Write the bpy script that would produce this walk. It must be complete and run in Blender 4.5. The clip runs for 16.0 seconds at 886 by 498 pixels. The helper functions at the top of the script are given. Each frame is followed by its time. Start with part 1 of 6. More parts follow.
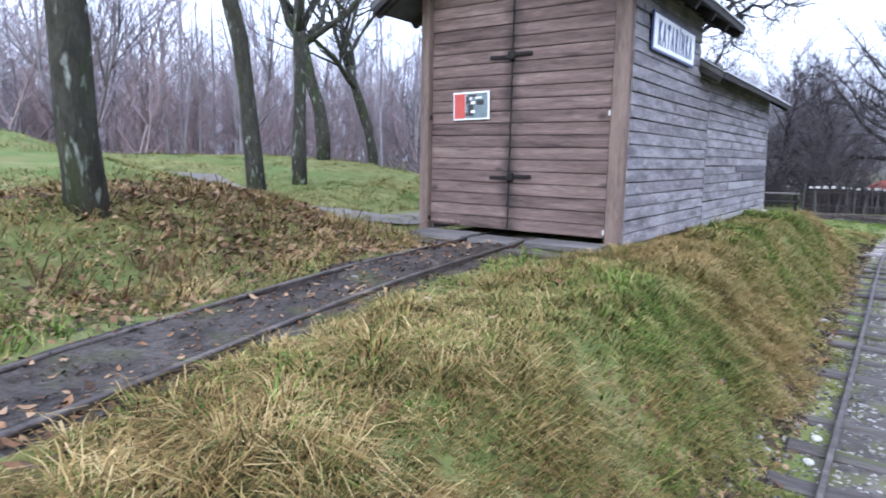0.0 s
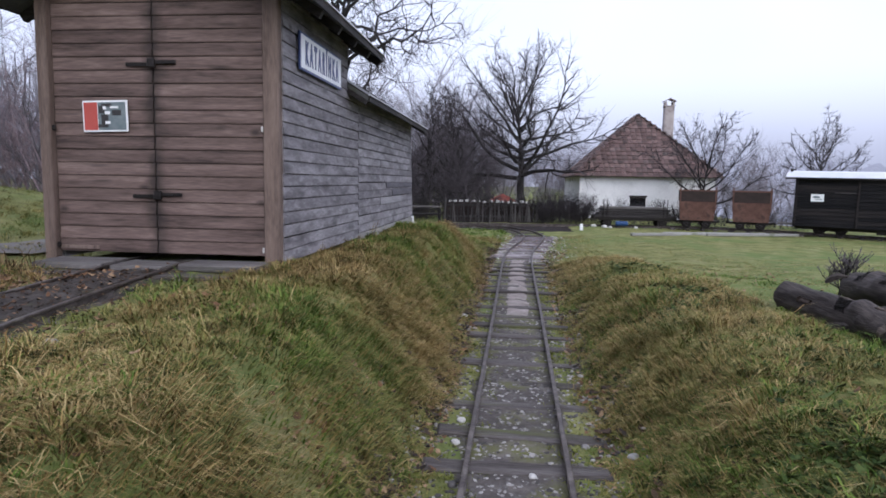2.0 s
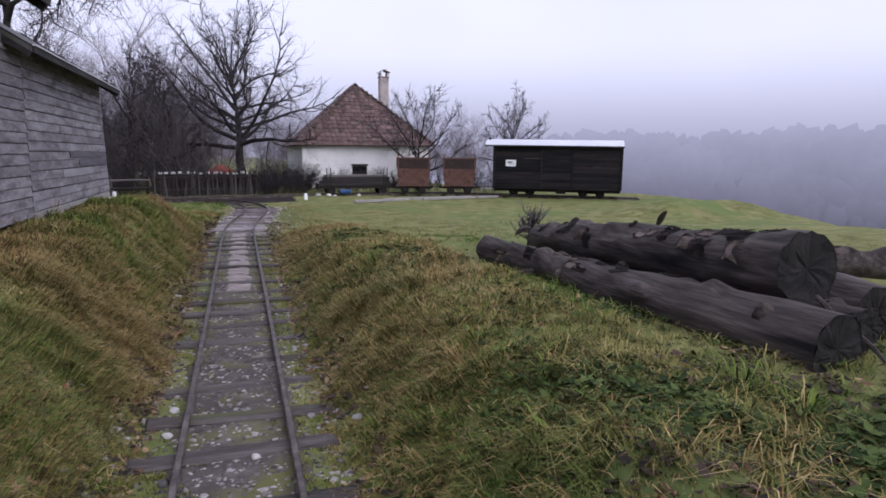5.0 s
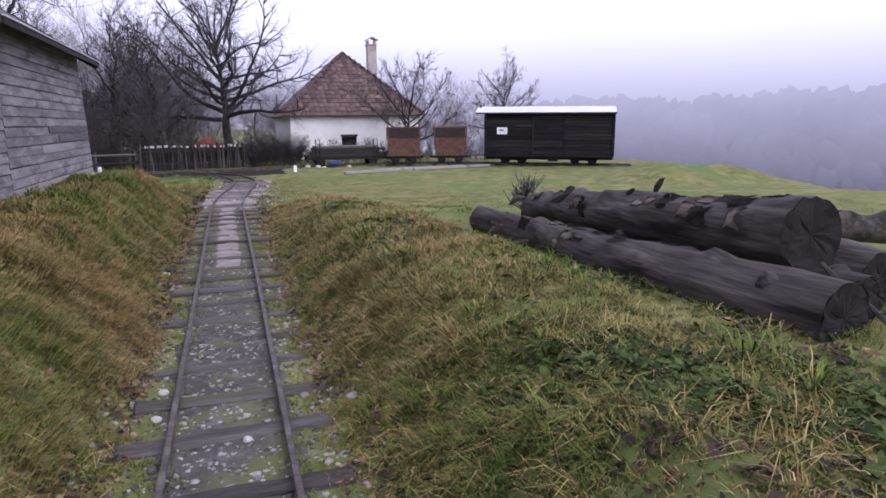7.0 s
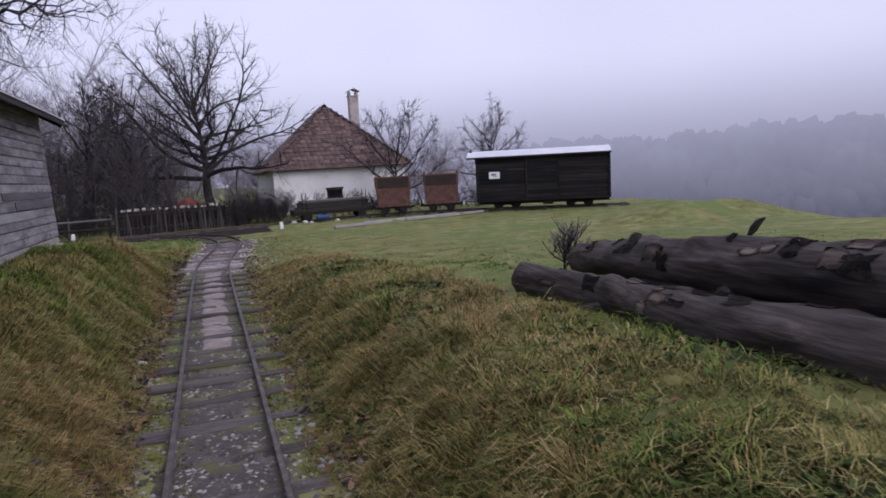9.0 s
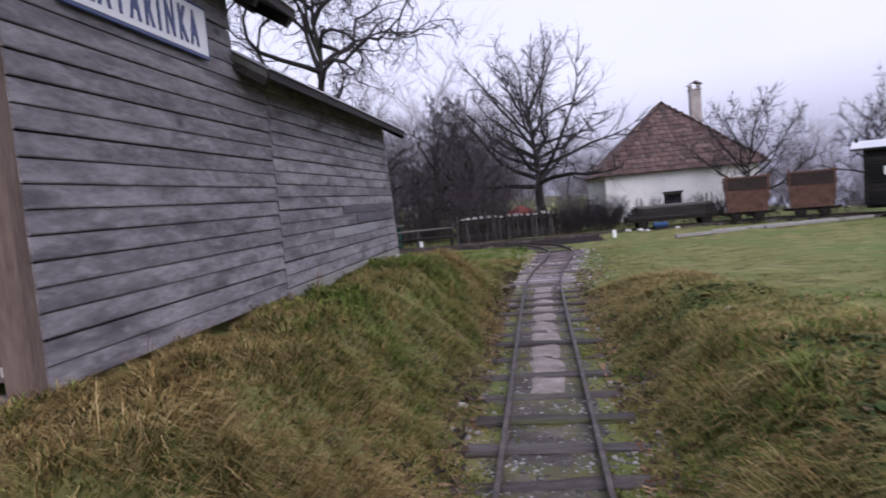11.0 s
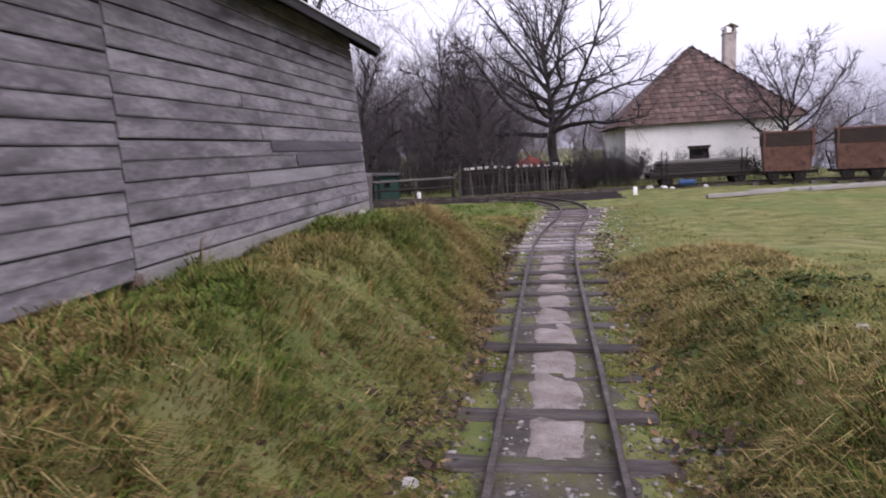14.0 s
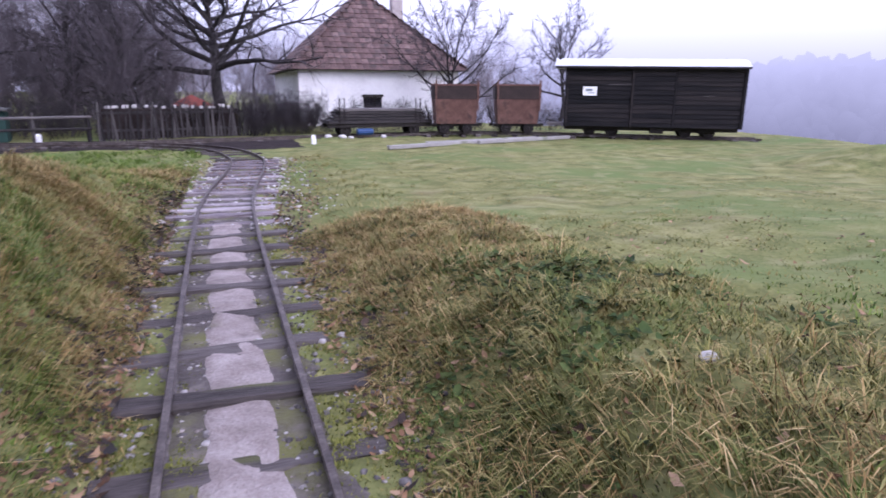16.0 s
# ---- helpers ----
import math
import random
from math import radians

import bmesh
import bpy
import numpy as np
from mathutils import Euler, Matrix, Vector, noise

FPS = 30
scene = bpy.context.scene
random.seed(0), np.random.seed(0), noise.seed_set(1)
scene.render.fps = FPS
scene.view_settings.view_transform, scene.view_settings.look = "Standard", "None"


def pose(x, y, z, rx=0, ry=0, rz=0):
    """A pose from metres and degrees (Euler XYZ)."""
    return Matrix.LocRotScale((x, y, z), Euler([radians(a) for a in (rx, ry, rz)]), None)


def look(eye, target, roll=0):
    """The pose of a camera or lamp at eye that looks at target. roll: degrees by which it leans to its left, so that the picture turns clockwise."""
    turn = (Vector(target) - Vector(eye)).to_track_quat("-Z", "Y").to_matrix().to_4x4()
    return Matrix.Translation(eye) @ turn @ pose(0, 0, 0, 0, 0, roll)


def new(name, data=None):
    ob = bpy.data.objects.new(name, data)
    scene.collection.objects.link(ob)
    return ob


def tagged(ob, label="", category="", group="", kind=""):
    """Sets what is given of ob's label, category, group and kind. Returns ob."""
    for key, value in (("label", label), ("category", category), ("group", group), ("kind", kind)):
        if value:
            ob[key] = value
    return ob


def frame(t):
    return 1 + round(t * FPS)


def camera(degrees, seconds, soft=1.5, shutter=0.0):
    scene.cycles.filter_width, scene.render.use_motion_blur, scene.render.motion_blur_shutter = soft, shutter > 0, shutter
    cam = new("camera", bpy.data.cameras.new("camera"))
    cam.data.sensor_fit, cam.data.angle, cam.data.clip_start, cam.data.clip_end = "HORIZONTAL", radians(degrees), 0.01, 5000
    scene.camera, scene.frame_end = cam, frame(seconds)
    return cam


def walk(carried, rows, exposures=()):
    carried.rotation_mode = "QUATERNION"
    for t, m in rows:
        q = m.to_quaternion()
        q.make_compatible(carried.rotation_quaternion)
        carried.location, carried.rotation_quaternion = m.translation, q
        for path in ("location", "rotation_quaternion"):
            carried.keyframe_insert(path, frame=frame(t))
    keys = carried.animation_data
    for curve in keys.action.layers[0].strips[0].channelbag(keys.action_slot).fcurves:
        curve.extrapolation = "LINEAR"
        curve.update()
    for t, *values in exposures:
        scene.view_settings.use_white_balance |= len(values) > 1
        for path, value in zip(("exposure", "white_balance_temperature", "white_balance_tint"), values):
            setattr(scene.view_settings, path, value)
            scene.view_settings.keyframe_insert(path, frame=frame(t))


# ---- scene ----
cam = camera(69.9, 16.0, soft=1.7, shutter=0.2)

PATH = [
    (0, (-0.115, 0.054, 1.736), (-1.273, 1.66, 1.45), 1.1),
    (0.5, (-0.104, 0.072, 1.737), (-0.986, 1.85, 1.487), 1.2),
    (1, (-0.077, 0.11, 1.734), (-0.653, 2.011, 1.499), 1.2),
    (1.5, (-0.059, 0.131, 1.729), (-0.388, 2.091, 1.5), 1.2),
    (2, (-0.047, 0.138, 1.73), (-0.275, 2.114, 1.517), 1.0),
    (2.5, (-0.018, 0.141, 1.718), (-0.157, 2.125, 1.516), 0.7),
    (3, (0.005, 0.159, 1.708), (0.07, 2.146, 1.482), 0.7),
    (3.5, (0.036, 0.19, 1.694), (0.326, 2.153, 1.447), 0.8),
    (4, (0.058, 0.215, 1.697), (0.489, 2.149, 1.428), 0.7),
    (4.5, (0.065, 0.244, 1.686), (0.645, 2.138, 1.414), 1.0),
    (7, (0.111, 0.396, 1.683), (0.73, 2.258, 1.294), -0.6),
    (7.5, (0.041, 0.683, 1.692), (0.729, 2.534, 1.372), -2.7),
    (8, (0.076, 0.949, 1.677), (0.789, 2.8, 1.425), -3.4),
    (10.5, (0.031, 2.937, 1.643), (0.238, 4.913, 1.412), -3.6),
    (11, (0.055, 3.298, 1.636), (-0.256, 5.268, 1.489), -5.3),
    (11.5, (0.014, 3.632, 1.683), (-0.535, 5.555, 1.63), -6.5),
    (12, (-0.053, 3.925, 1.7), (-0.681, 5.823, 1.761), -6.1),
    (12.5, (-0.04, 4.306, 1.675), (-0.903, 6.099, 1.871), -5.0),
    (13, (-0.054, 4.693, 1.665), (-0.849, 6.519, 1.848), -4.7),
    (13.5, (-0.058, 5.104, 1.628), (-0.572, 7.037, 1.586), -6.6),
    (14, (0.023, 5.542, 1.524), (-0.322, 7.489, 1.222), -3.4),
    (14.5, (0.037, 5.94, 1.479), (0.069, 7.896, 1.062), -2.8),
    (15, (0.112, 6.336, 1.445), (0.339, 8.28, 1.034), -2.5),
    (15.5, (0.047, 6.897, 1.418), (0.397, 8.811, 0.959), -0.8),
    (16, (0.002, 7.407, 1.419), (0.643, 9.236, 0.928), 0.2),
]
LIGHT = [(0, 1.3, 5270, 7), (0.5, 1.15, 5320, 8), (1, 0.85, 5540, 8), (1.5, 0.5, 5690, 8), (2.5, 0.3, 5720, 12), (3, 0.25, 5850, 14), (4.5, 0.1, 5850, 16), (7, 0.45, 5800, 22),
         (7.5, 0.15, 5850, 22), (8, -0.15, 5900, 21), (10.5, 0.05, 5800, 18), (11, 0.15, 5900, 18), (11.5, 0.1, 5950, 17), (12, -0.3, 5950, 16), (12.5, -0.25, 6000, 15), (13, -0.15, 6150, 8),
         (13.5, -0.05, 6310, 7), (14, 0.45, 6250, 20), (14.5, 0.95, 6000, 21), (15.5, 0.95, 5620, 27), (16, 0.85, 5470, 28)]
walk(cam, [(t, look(eye, target, roll)) for t, eye, target, roll in PATH], LIGHT)

# ---- world, sun ----
world = bpy.data.worlds.new("overcast")
scene.world = world
world.use_nodes = True
wn = world.node_tree
wn.nodes.clear()
w_sky = wn.nodes.new("ShaderNodeTexSky")
w_sky.sky_type, w_sky.sun_disc = "NISHITA", False
w_sky.sun_elevation, w_sky.sun_rotation = radians(34), radians(150)
w_sky.air_density, w_sky.dust_density = 1.0, 6.0
w_bg = wn.nodes.new("ShaderNodeBackground")
w_cloud = wn.nodes.new("ShaderNodeBackground")
w_add = wn.nodes.new("ShaderNodeAddShader")
w_out = wn.nodes.new("ShaderNodeOutputWorld")
w_noise = wn.nodes.new("ShaderNodeTexNoise")
w_ramp = wn.nodes.new("ShaderNodeValToRGB")
w_noise.inputs["Scale"].default_value, w_noise.inputs["Detail"].default_value = 1.6, 3
w_ramp.color_ramp.elements[0].position, w_ramp.color_ramp.elements[1].position = 0.3, 0.75
w_ramp.color_ramp.elements[0].color = (0.72, 0.71, 0.83, 1)
w_ramp.color_ramp.elements[1].color = (0.86, 0.84, 0.93, 1)
w_bg.inputs["Strength"].default_value, w_cloud.inputs["Strength"].default_value = 0.02, 1.0
wn.links.new(w_sky.outputs[0], w_bg.inputs[0])
wn.links.new(w_noise.outputs["Fac"], w_ramp.inputs[0])
w_tc = wn.nodes.new("ShaderNodeTexCoord")
w_sep = wn.nodes.new("ShaderNodeSeparateXYZ")
w_up = wn.nodes.new("ShaderNodeMapRange")
w_up.interpolation_type = "SMOOTHSTEP"
w_up.inputs[1].default_value, w_up.inputs[2].default_value = 0.0, 0.17
w_mist = wn.nodes.new("ShaderNodeMix")
w_mist.data_type = "RGBA"
w_mist.inputs["A"].default_value = (0.4, 0.395, 0.485, 1)
wn.links.new(w_tc.outputs["Generated"], w_sep.inputs[0])
wn.links.new(w_sep.outputs["Z"], w_up.inputs[0])
wn.links.new(w_up.outputs[0], w_mist.inputs["Factor"])
wn.links.new(w_ramp.outputs[0], w_mist.inputs["B"])
wn.links.new(w_mist.outputs["Result"], w_cloud.inputs[0])
wn.links.new(w_bg.outputs[0], w_add.inputs[0])
wn.links.new(w_cloud.outputs[0], w_add.inputs[1])
wn.links.new(w_add.outputs[0], w_out.inputs[0])
sun_data = bpy.data.lights.new("sun", "SUN")
sun_data.energy, sun_data.angle, sun_data.color = 1.0, radians(40), (1.0, 0.97, 0.92)
sun = new("sun", sun_data)
sun.matrix_world = look((6, -12, 16), (0, 8, 0))
scene.view_settings.exposure = 0.0


# ---- materials ----
def material(name, colors, scale=6.0, rough=0.85, bump=0.3, fine=60.0, stretch=(1, 1, 1), metal=0.0, island=0.0, obj=0.0,
             stains=None, space="Object", spec=0.3, bump_dist=0.02, streak=None, knots=None):
    """colors: from dark to light, along a two-scale noise; island or obj: how far pieces differ; stains: (colour, scale, share)."""
    m = bpy.data.materials.new(name)
    m.use_nodes = True
    nt = m.node_tree
    N, L = nt.nodes, nt.links
    bsdf = N["Principled BSDF"]
    bsdf.inputs["Roughness"].default_value = rough
    bsdf.inputs["Metallic"].default_value = metal
    bsdf.inputs["Specular IOR Level"].default_value = spec
    tc = N.new("ShaderNodeTexCoord")
    mp = N.new("ShaderNodeMapping")
    mp.inputs["Scale"].default_value = stretch
    L.new(tc.outputs["Object"], mp.inputs[0])
    if space == "World":
        geo = N.new("ShaderNodeNewGeometry")
        L.new(geo.outputs["Position"], mp.inputs[0])
    a = N.new("ShaderNodeTexNoise")
    a.inputs["Scale"].default_value, a.inputs["Detail"].default_value, a.inputs["Roughness"].default_value = scale, 5, 0.6
    b = N.new("ShaderNodeTexNoise")
    b.inputs["Scale"].default_value, b.inputs["Detail"].default_value = fine, 4
    if obj:
        info = N.new("ShaderNodeObjectInfo")
        shift = N.new("ShaderNodeVectorMath")
        shift.operation = "SCALE"
        comb = N.new("ShaderNodeCombineXYZ")
        for i in range(3):
            L.new(info.outputs["Random"], comb.inputs[i])
        L.new(comb.outputs[0], shift.inputs[0])
        shift.inputs["Scale"].default_value = 37.0
        add = N.new("ShaderNodeVectorMath")
        L.new(mp.outputs[0], add.inputs[0])
        L.new(shift.outputs[0], add.inputs[1])
        vec = add.outputs[0]
    else:
        vec = mp.outputs[0]
    L.new(vec, a.inputs["Vector"])
    L.new(vec, b.inputs["Vector"])
    mix = N.new("ShaderNodeMath")
    mix.operation = "MULTIPLY_ADD"
    L.new(b.outputs["Fac"], mix.inputs[0])
    mix.inputs[1].default_value = 0.4
    sub = N.new("ShaderNodeMath")
    sub.operation = "MULTIPLY_ADD"
    sub.inputs[1].default_value, sub.inputs[2].default_value = 0.75, -0.07
    L.new(a.outputs["Fac"], sub.inputs[0])
    L.new(sub.outputs[0], mix.inputs[2])
    fac = mix.outputs[0]
    rnd = None
    if island:
        geo2 = N.new("ShaderNodeNewGeometry")
        rnd, amount = geo2.outputs["Random Per Island"], island
    elif obj:
        rnd, amount = info.outputs["Random"], obj
    if rnd is not None:
        r = N.new("ShaderNodeMath")
        r.operation = "MULTIPLY_ADD"
        r.inputs[1].default_value = amount
        off = N.new("ShaderNodeMath")
        off.operation = "ADD"
        off.inputs[1].default_value = -amount / 2
        L.new(rnd, r.inputs[0])
        L.new(fac, off.inputs[0])
        L.new(off.outputs[0], r.inputs[2])
        fac = r.outputs[0]
    ramp = N.new("ShaderNodeValToRGB")
    els = ramp.color_ramp.elements
    n = len(colors)
    for i, c in enumerate(colors):
        p = 0.28 + 0.44 * i / max(1, n - 1)
        e = els[i] if i < 2 else els.new(p)
        e.position, e.color = p, (*c, 1)
    L.new(fac, ramp.inputs[0])
    col = ramp.outputs[0]
    for sc, size, share in (stains or ()):
        s = N.new("ShaderNodeTexNoise")
        s.inputs["Scale"].default_value, s.inputs["Detail"].default_value = size, 6
        L.new(vec, s.inputs["Vector"])
        sr = N.new("ShaderNodeMapRange")
        sr.inputs[1].default_value, sr.inputs[2].default_value = 1 - share - 0.07, 1 - share + 0.11
        L.new(s.outputs["Fac"], sr.inputs[0])
        mx = N.new("ShaderNodeMix")
        mx.data_type = "RGBA"
        L.new(sr.outputs[0], mx.inputs["Factor"])
        L.new(col, mx.inputs["A"])
        mx.inputs["B"].default_value = (*sc, 1)
        col = mx.outputs["Result"]
    if knots:
        # round dark knots in the boards
        vo, kr, km, kp, kc = N.new("ShaderNodeTexVoronoi"), N.new("ShaderNodeMapRange"), N.new("ShaderNodeMix"), N.new("ShaderNodeMapping"), N.new("ShaderNodeVectorMath")
        vo.inputs["Scale"].default_value = knots[0]
        kp.inputs["Scale"].default_value = tuple(0.6 if q < 1 else 1.0 for q in stretch)
        L.new(tc.outputs["Object"], kp.inputs[0])
        L.new(kp.outputs[0], kc.inputs[0])
        L.new(shift.outputs[0], kc.inputs[1])
        L.new(kc.outputs[0], vo.inputs["Vector"])
        kr.inputs[1].default_value, kr.inputs[2].default_value, kr.inputs[3].default_value, kr.inputs[4].default_value = 0.04, 0.14, 0.8, 0.0
        L.new(vo.outputs["Distance"], kr.inputs[0])
        km.data_type = "RGBA"
        L.new(kr.outputs[0], km.inputs["Factor"])
        L.new(col, km.inputs["A"])
        km.inputs["B"].default_value = (*knots[1], 1)
        col = km.outputs["Result"]
    if streak:
        # a dark water stain with a ragged edge that runs down at one place along x
        sg, sp, sn = N.new("ShaderNodeNewGeometry"), N.new("ShaderNodeSeparateXYZ"), N.new("ShaderNodeTexNoise")
        sn.inputs["Scale"].default_value, sn.inputs["Detail"].default_value = 4.0, 5
        L.new(sg.outputs["Position"], sp.inputs[0])
        L.new(sg.outputs["Position"], sn.inputs["Vector"])
        s1, s2, s3, s4 = [N.new("ShaderNodeMath") for _ in range(4)]
        s1.operation, s1.inputs[1].default_value = "SUBTRACT", streak[0]
        s2.operation = "ABSOLUTE"
        s3.operation, s3.inputs[1].default_value = "MULTIPLY_ADD", -0.5 / streak[1]
        s4.operation = "MULTIPLY"
        L.new(sp.outputs["X"], s1.inputs[0])
        L.new(s1.outputs[0], s2.inputs[0])
        L.new(s2.outputs[0], s3.inputs[0])
        L.new(sn.outputs["Fac"], s3.inputs[2])
        rg = N.new("ShaderNodeMapRange")
        rg.inputs[1].default_value, rg.inputs[2].default_value, rg.inputs[4].default_value = 0.08, 0.5, 0.85
        L.new(s3.outputs[0], rg.inputs[0])
        mx = N.new("ShaderNodeMix")
        mx.data_type = "RGBA"
        L.new(rg.outputs[0], mx.inputs["Factor"])
        L.new(col, mx.inputs["A"])
        mx.inputs["B"].default_value = (*streak[2], 1)
        col = mx.outputs["Result"]
    L.new(col, bsdf.inputs["Base Color"])
    if bump:
        bp = N.new("ShaderNodeBump")
        bp.inputs["Strength"].default_value, bp.inputs["Distance"].default_value = bump, bump_dist
        L.new(mix.outputs[0], bp.inputs["Height"])
        L.new(bp.outputs[0], bsdf.inputs["Normal"])
    return m


def painted_haze(name, foot, crest, z0, z1):
    """Distant woods with mist painted as emission, foot to crest colour between heights z0 and z1."""
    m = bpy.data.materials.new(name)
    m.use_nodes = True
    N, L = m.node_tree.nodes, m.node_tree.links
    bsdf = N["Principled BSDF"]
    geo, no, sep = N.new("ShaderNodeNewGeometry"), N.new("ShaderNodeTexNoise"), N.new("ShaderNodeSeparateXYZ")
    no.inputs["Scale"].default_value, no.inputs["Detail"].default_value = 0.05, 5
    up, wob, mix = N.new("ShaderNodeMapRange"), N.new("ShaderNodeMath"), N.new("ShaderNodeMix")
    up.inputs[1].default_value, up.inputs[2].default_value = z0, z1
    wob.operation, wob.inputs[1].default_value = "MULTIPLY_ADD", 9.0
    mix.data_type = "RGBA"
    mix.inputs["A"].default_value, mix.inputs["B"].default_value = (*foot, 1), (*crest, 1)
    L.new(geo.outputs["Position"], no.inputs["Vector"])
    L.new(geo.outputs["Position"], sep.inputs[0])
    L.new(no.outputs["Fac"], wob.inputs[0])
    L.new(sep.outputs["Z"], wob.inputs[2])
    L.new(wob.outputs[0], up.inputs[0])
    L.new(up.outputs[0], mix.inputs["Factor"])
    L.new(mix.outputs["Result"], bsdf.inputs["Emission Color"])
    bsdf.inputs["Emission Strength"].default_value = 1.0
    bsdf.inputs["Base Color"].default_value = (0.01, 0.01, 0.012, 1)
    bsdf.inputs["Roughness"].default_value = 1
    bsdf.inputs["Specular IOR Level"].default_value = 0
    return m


M_SOIL = material("grassy_soil", [(0.06, 0.063, 0.024), (0.13, 0.137, 0.048), (0.205, 0.205, 0.076), (0.3, 0.285, 0.13)], 2.4, 0.95, 0.35, 26,
                  stains=[((0.125, 0.165, 0.053), 0.42, 0.47), ((0.225, 0.192, 0.096), 0.9, 0.33), ((0.24, 0.236, 0.11), 2.3, 0.38)], space="World", spec=0.1, bump_dist=0.03)
M_BALLAST = material("dark_gravel_bed", [(0.045, 0.038, 0.034), (0.085, 0.073, 0.066), (0.14, 0.124, 0.114)], 5, 0.8, 0.9, 45,
                     stains=[((0.125, 0.125, 0.042), 2.2, 0.46), ((0.17, 0.145, 0.13), 5.0, 0.36)], space="World", bump_dist=0.03)
M_SIDINGBED = material("damp_siding_earth", [(0.028, 0.024, 0.022), (0.062, 0.053, 0.048), (0.12, 0.106, 0.096)], 5, 0.85, 0.9, 40, stains=[((0.075, 0.078, 0.03), 2.2, 0.4)], space="World", spec=0.15, bump_dist=0.03)
M_SAND = material("pale_damp_sand", [(0.17, 0.14, 0.125), (0.28, 0.238, 0.22), (0.42, 0.375, 0.35)], 5, 0.85, 0.9, 60, space="World", stains=[((0.12, 0.115, 0.05), 3.0, 0.34), ((0.14, 0.115, 0.105), 6.0, 0.36)], bump_dist=0.03)
M_ASPHALT = material("grey_path", [(0.13, 0.115, 0.11), (0.21, 0.195, 0.185)], 2, 0.8, 0.3, 40, space="World")
M_GRASS = material("meadow_grass", [(0.036, 0.046, 0.011), (0.105, 0.115, 0.026), (0.23, 0.21, 0.058), (0.41, 0.345, 0.14)], 3.4, 0.8, 0, 11,
                   island=0.36, space="World", spec=0.2, stains=[((0.1, 0.15, 0.026), 1.3, 0.42), ((0.26, 0.165, 0.06), 1.7, 0.36), ((0.03, 0.034, 0.012), 4.6, 0.33)])
M_DRY = material("dry_grass", [(0.07, 0.045, 0.017), (0.19, 0.122, 0.042), (0.34, 0.235, 0.088), (0.52, 0.4, 0.19)], 2.6, 0.85, 0, 12,
                 island=0.45, space="World", spec=0.15, stains=[((0.05, 0.037, 0.016), 5.0, 0.31)])
M_GREEN = material("fresh_green_grass", [(0.036, 0.066, 0.011), (0.095, 0.155, 0.022), (0.2, 0.27, 0.055)], 3.0, 0.8, 0, 12, island=0.5, space="World", spec=0.15)
M_BRACKEN = material("dead_bracken", [(0.07, 0.042, 0.022), (0.145, 0.095, 0.045), (0.23, 0.165, 0.085)], 0.9, 0.9, 0, 3, island=0.6, space="World", spec=0.1)
M_MOSS = material("yellow_green_moss", [(0.06, 0.068, 0.016), (0.13, 0.14, 0.03), (0.23, 0.235, 0.065)], 1.5, 0.9, 0, 5, island=0.4, space="World", spec=0.1)
M_DARKLEAF = material("rotting_leaves", [(0.012, 0.009, 0.007), (0.035, 0.023, 0.015), (0.08, 0.05, 0.03)], 3, 0.7, 0, 20, island=0.6, space="World")
M_LEAF = material("fallen_leaves", [(0.045, 0.025, 0.015), (0.12, 0.06, 0.03), (0.22, 0.12, 0.06), (0.33, 0.22, 0.13)], 3, 0.8, 0, 20, island=0.6, space="World")
M_STONE = material("loose_stones", [(0.06, 0.054, 0.052), (0.12, 0.11, 0.105), (0.2, 0.187, 0.178), (0.36, 0.34, 0.325)], 4, 0.8, 0.4, 40, island=0.55, space="World")
M_GRIT = material("sandy_grit", [(0.09, 0.076, 0.066), (0.19, 0.16, 0.145), (0.34, 0.3, 0.275)], 4, 0.85, 0.3, 40, island=0.6, space="World")
M_WHITESTONE = material("white_limestone", [(0.3, 0.285, 0.275), (0.52, 0.5, 0.48), (0.62, 0.6, 0.58)], 8, 0.8, 0.5, 40)
M_RAIL = material("worn_steel_rail", [(0.03, 0.024, 0.022), (0.09, 0.074, 0.066), (0.2, 0.172, 0.155)], 7, 0.5, 0.3, 50, metal=0.35)
M_SLEEPER = material("weathered_sleeper_oak", [(0.028, 0.023, 0.021), (0.068, 0.057, 0.053), (0.13, 0.115, 0.108)], 5, 0.75, 0.8, 40,
                     stretch=(0.25, 2, 2), obj=0.3, stains=[((0.1, 0.11, 0.03), 3, 0.36)])
M_PALE_SLEEPER = material("pale_wet_sleeper", [(0.09, 0.072, 0.08), (0.19, 0.16, 0.168), (0.36, 0.325, 0.33)], 5, 0.6, 0.6, 40, stretch=(0.3, 2, 2), obj=0.35, stains=[((0.5, 0.47, 0.47), 4, 0.26)])
M_FRONT = material("brown_varnished_planks", [(0.05, 0.034, 0.03), (0.108, 0.074, 0.064), (0.158, 0.11, 0.096), (0.235, 0.17, 0.15)], 2.2, 0.7, 0.3, 14,
                   stretch=(0.7, 3, 6), obj=0.2, stains=[((0.026, 0.019, 0.017), 3.5, 0.33), ((0.02, 0.015, 0.014), 13, 0.17)], streak=(-3.43, 0.16, (0.024, 0.018, 0.016)), knots=(3.2, (0.03, 0.022, 0.02)))
M_SIDE = material("weathered_grey_planks", [(0.105, 0.096, 0.102), (0.175, 0.162, 0.172), (0.255, 0.24, 0.252), (0.36, 0.342, 0.355)], 2.6, 0.72, 0.35, 16,
                  stretch=(3, 0.8, 3), obj=0.1, stains=[((0.1, 0.09, 0.097), 2.4, 0.42), ((0.33, 0.312, 0.325), 4.0, 0.33), ((0.05, 0.044, 0.046), 9, 0.2)], knots=(3.4, (0.05, 0.042, 0.042)))
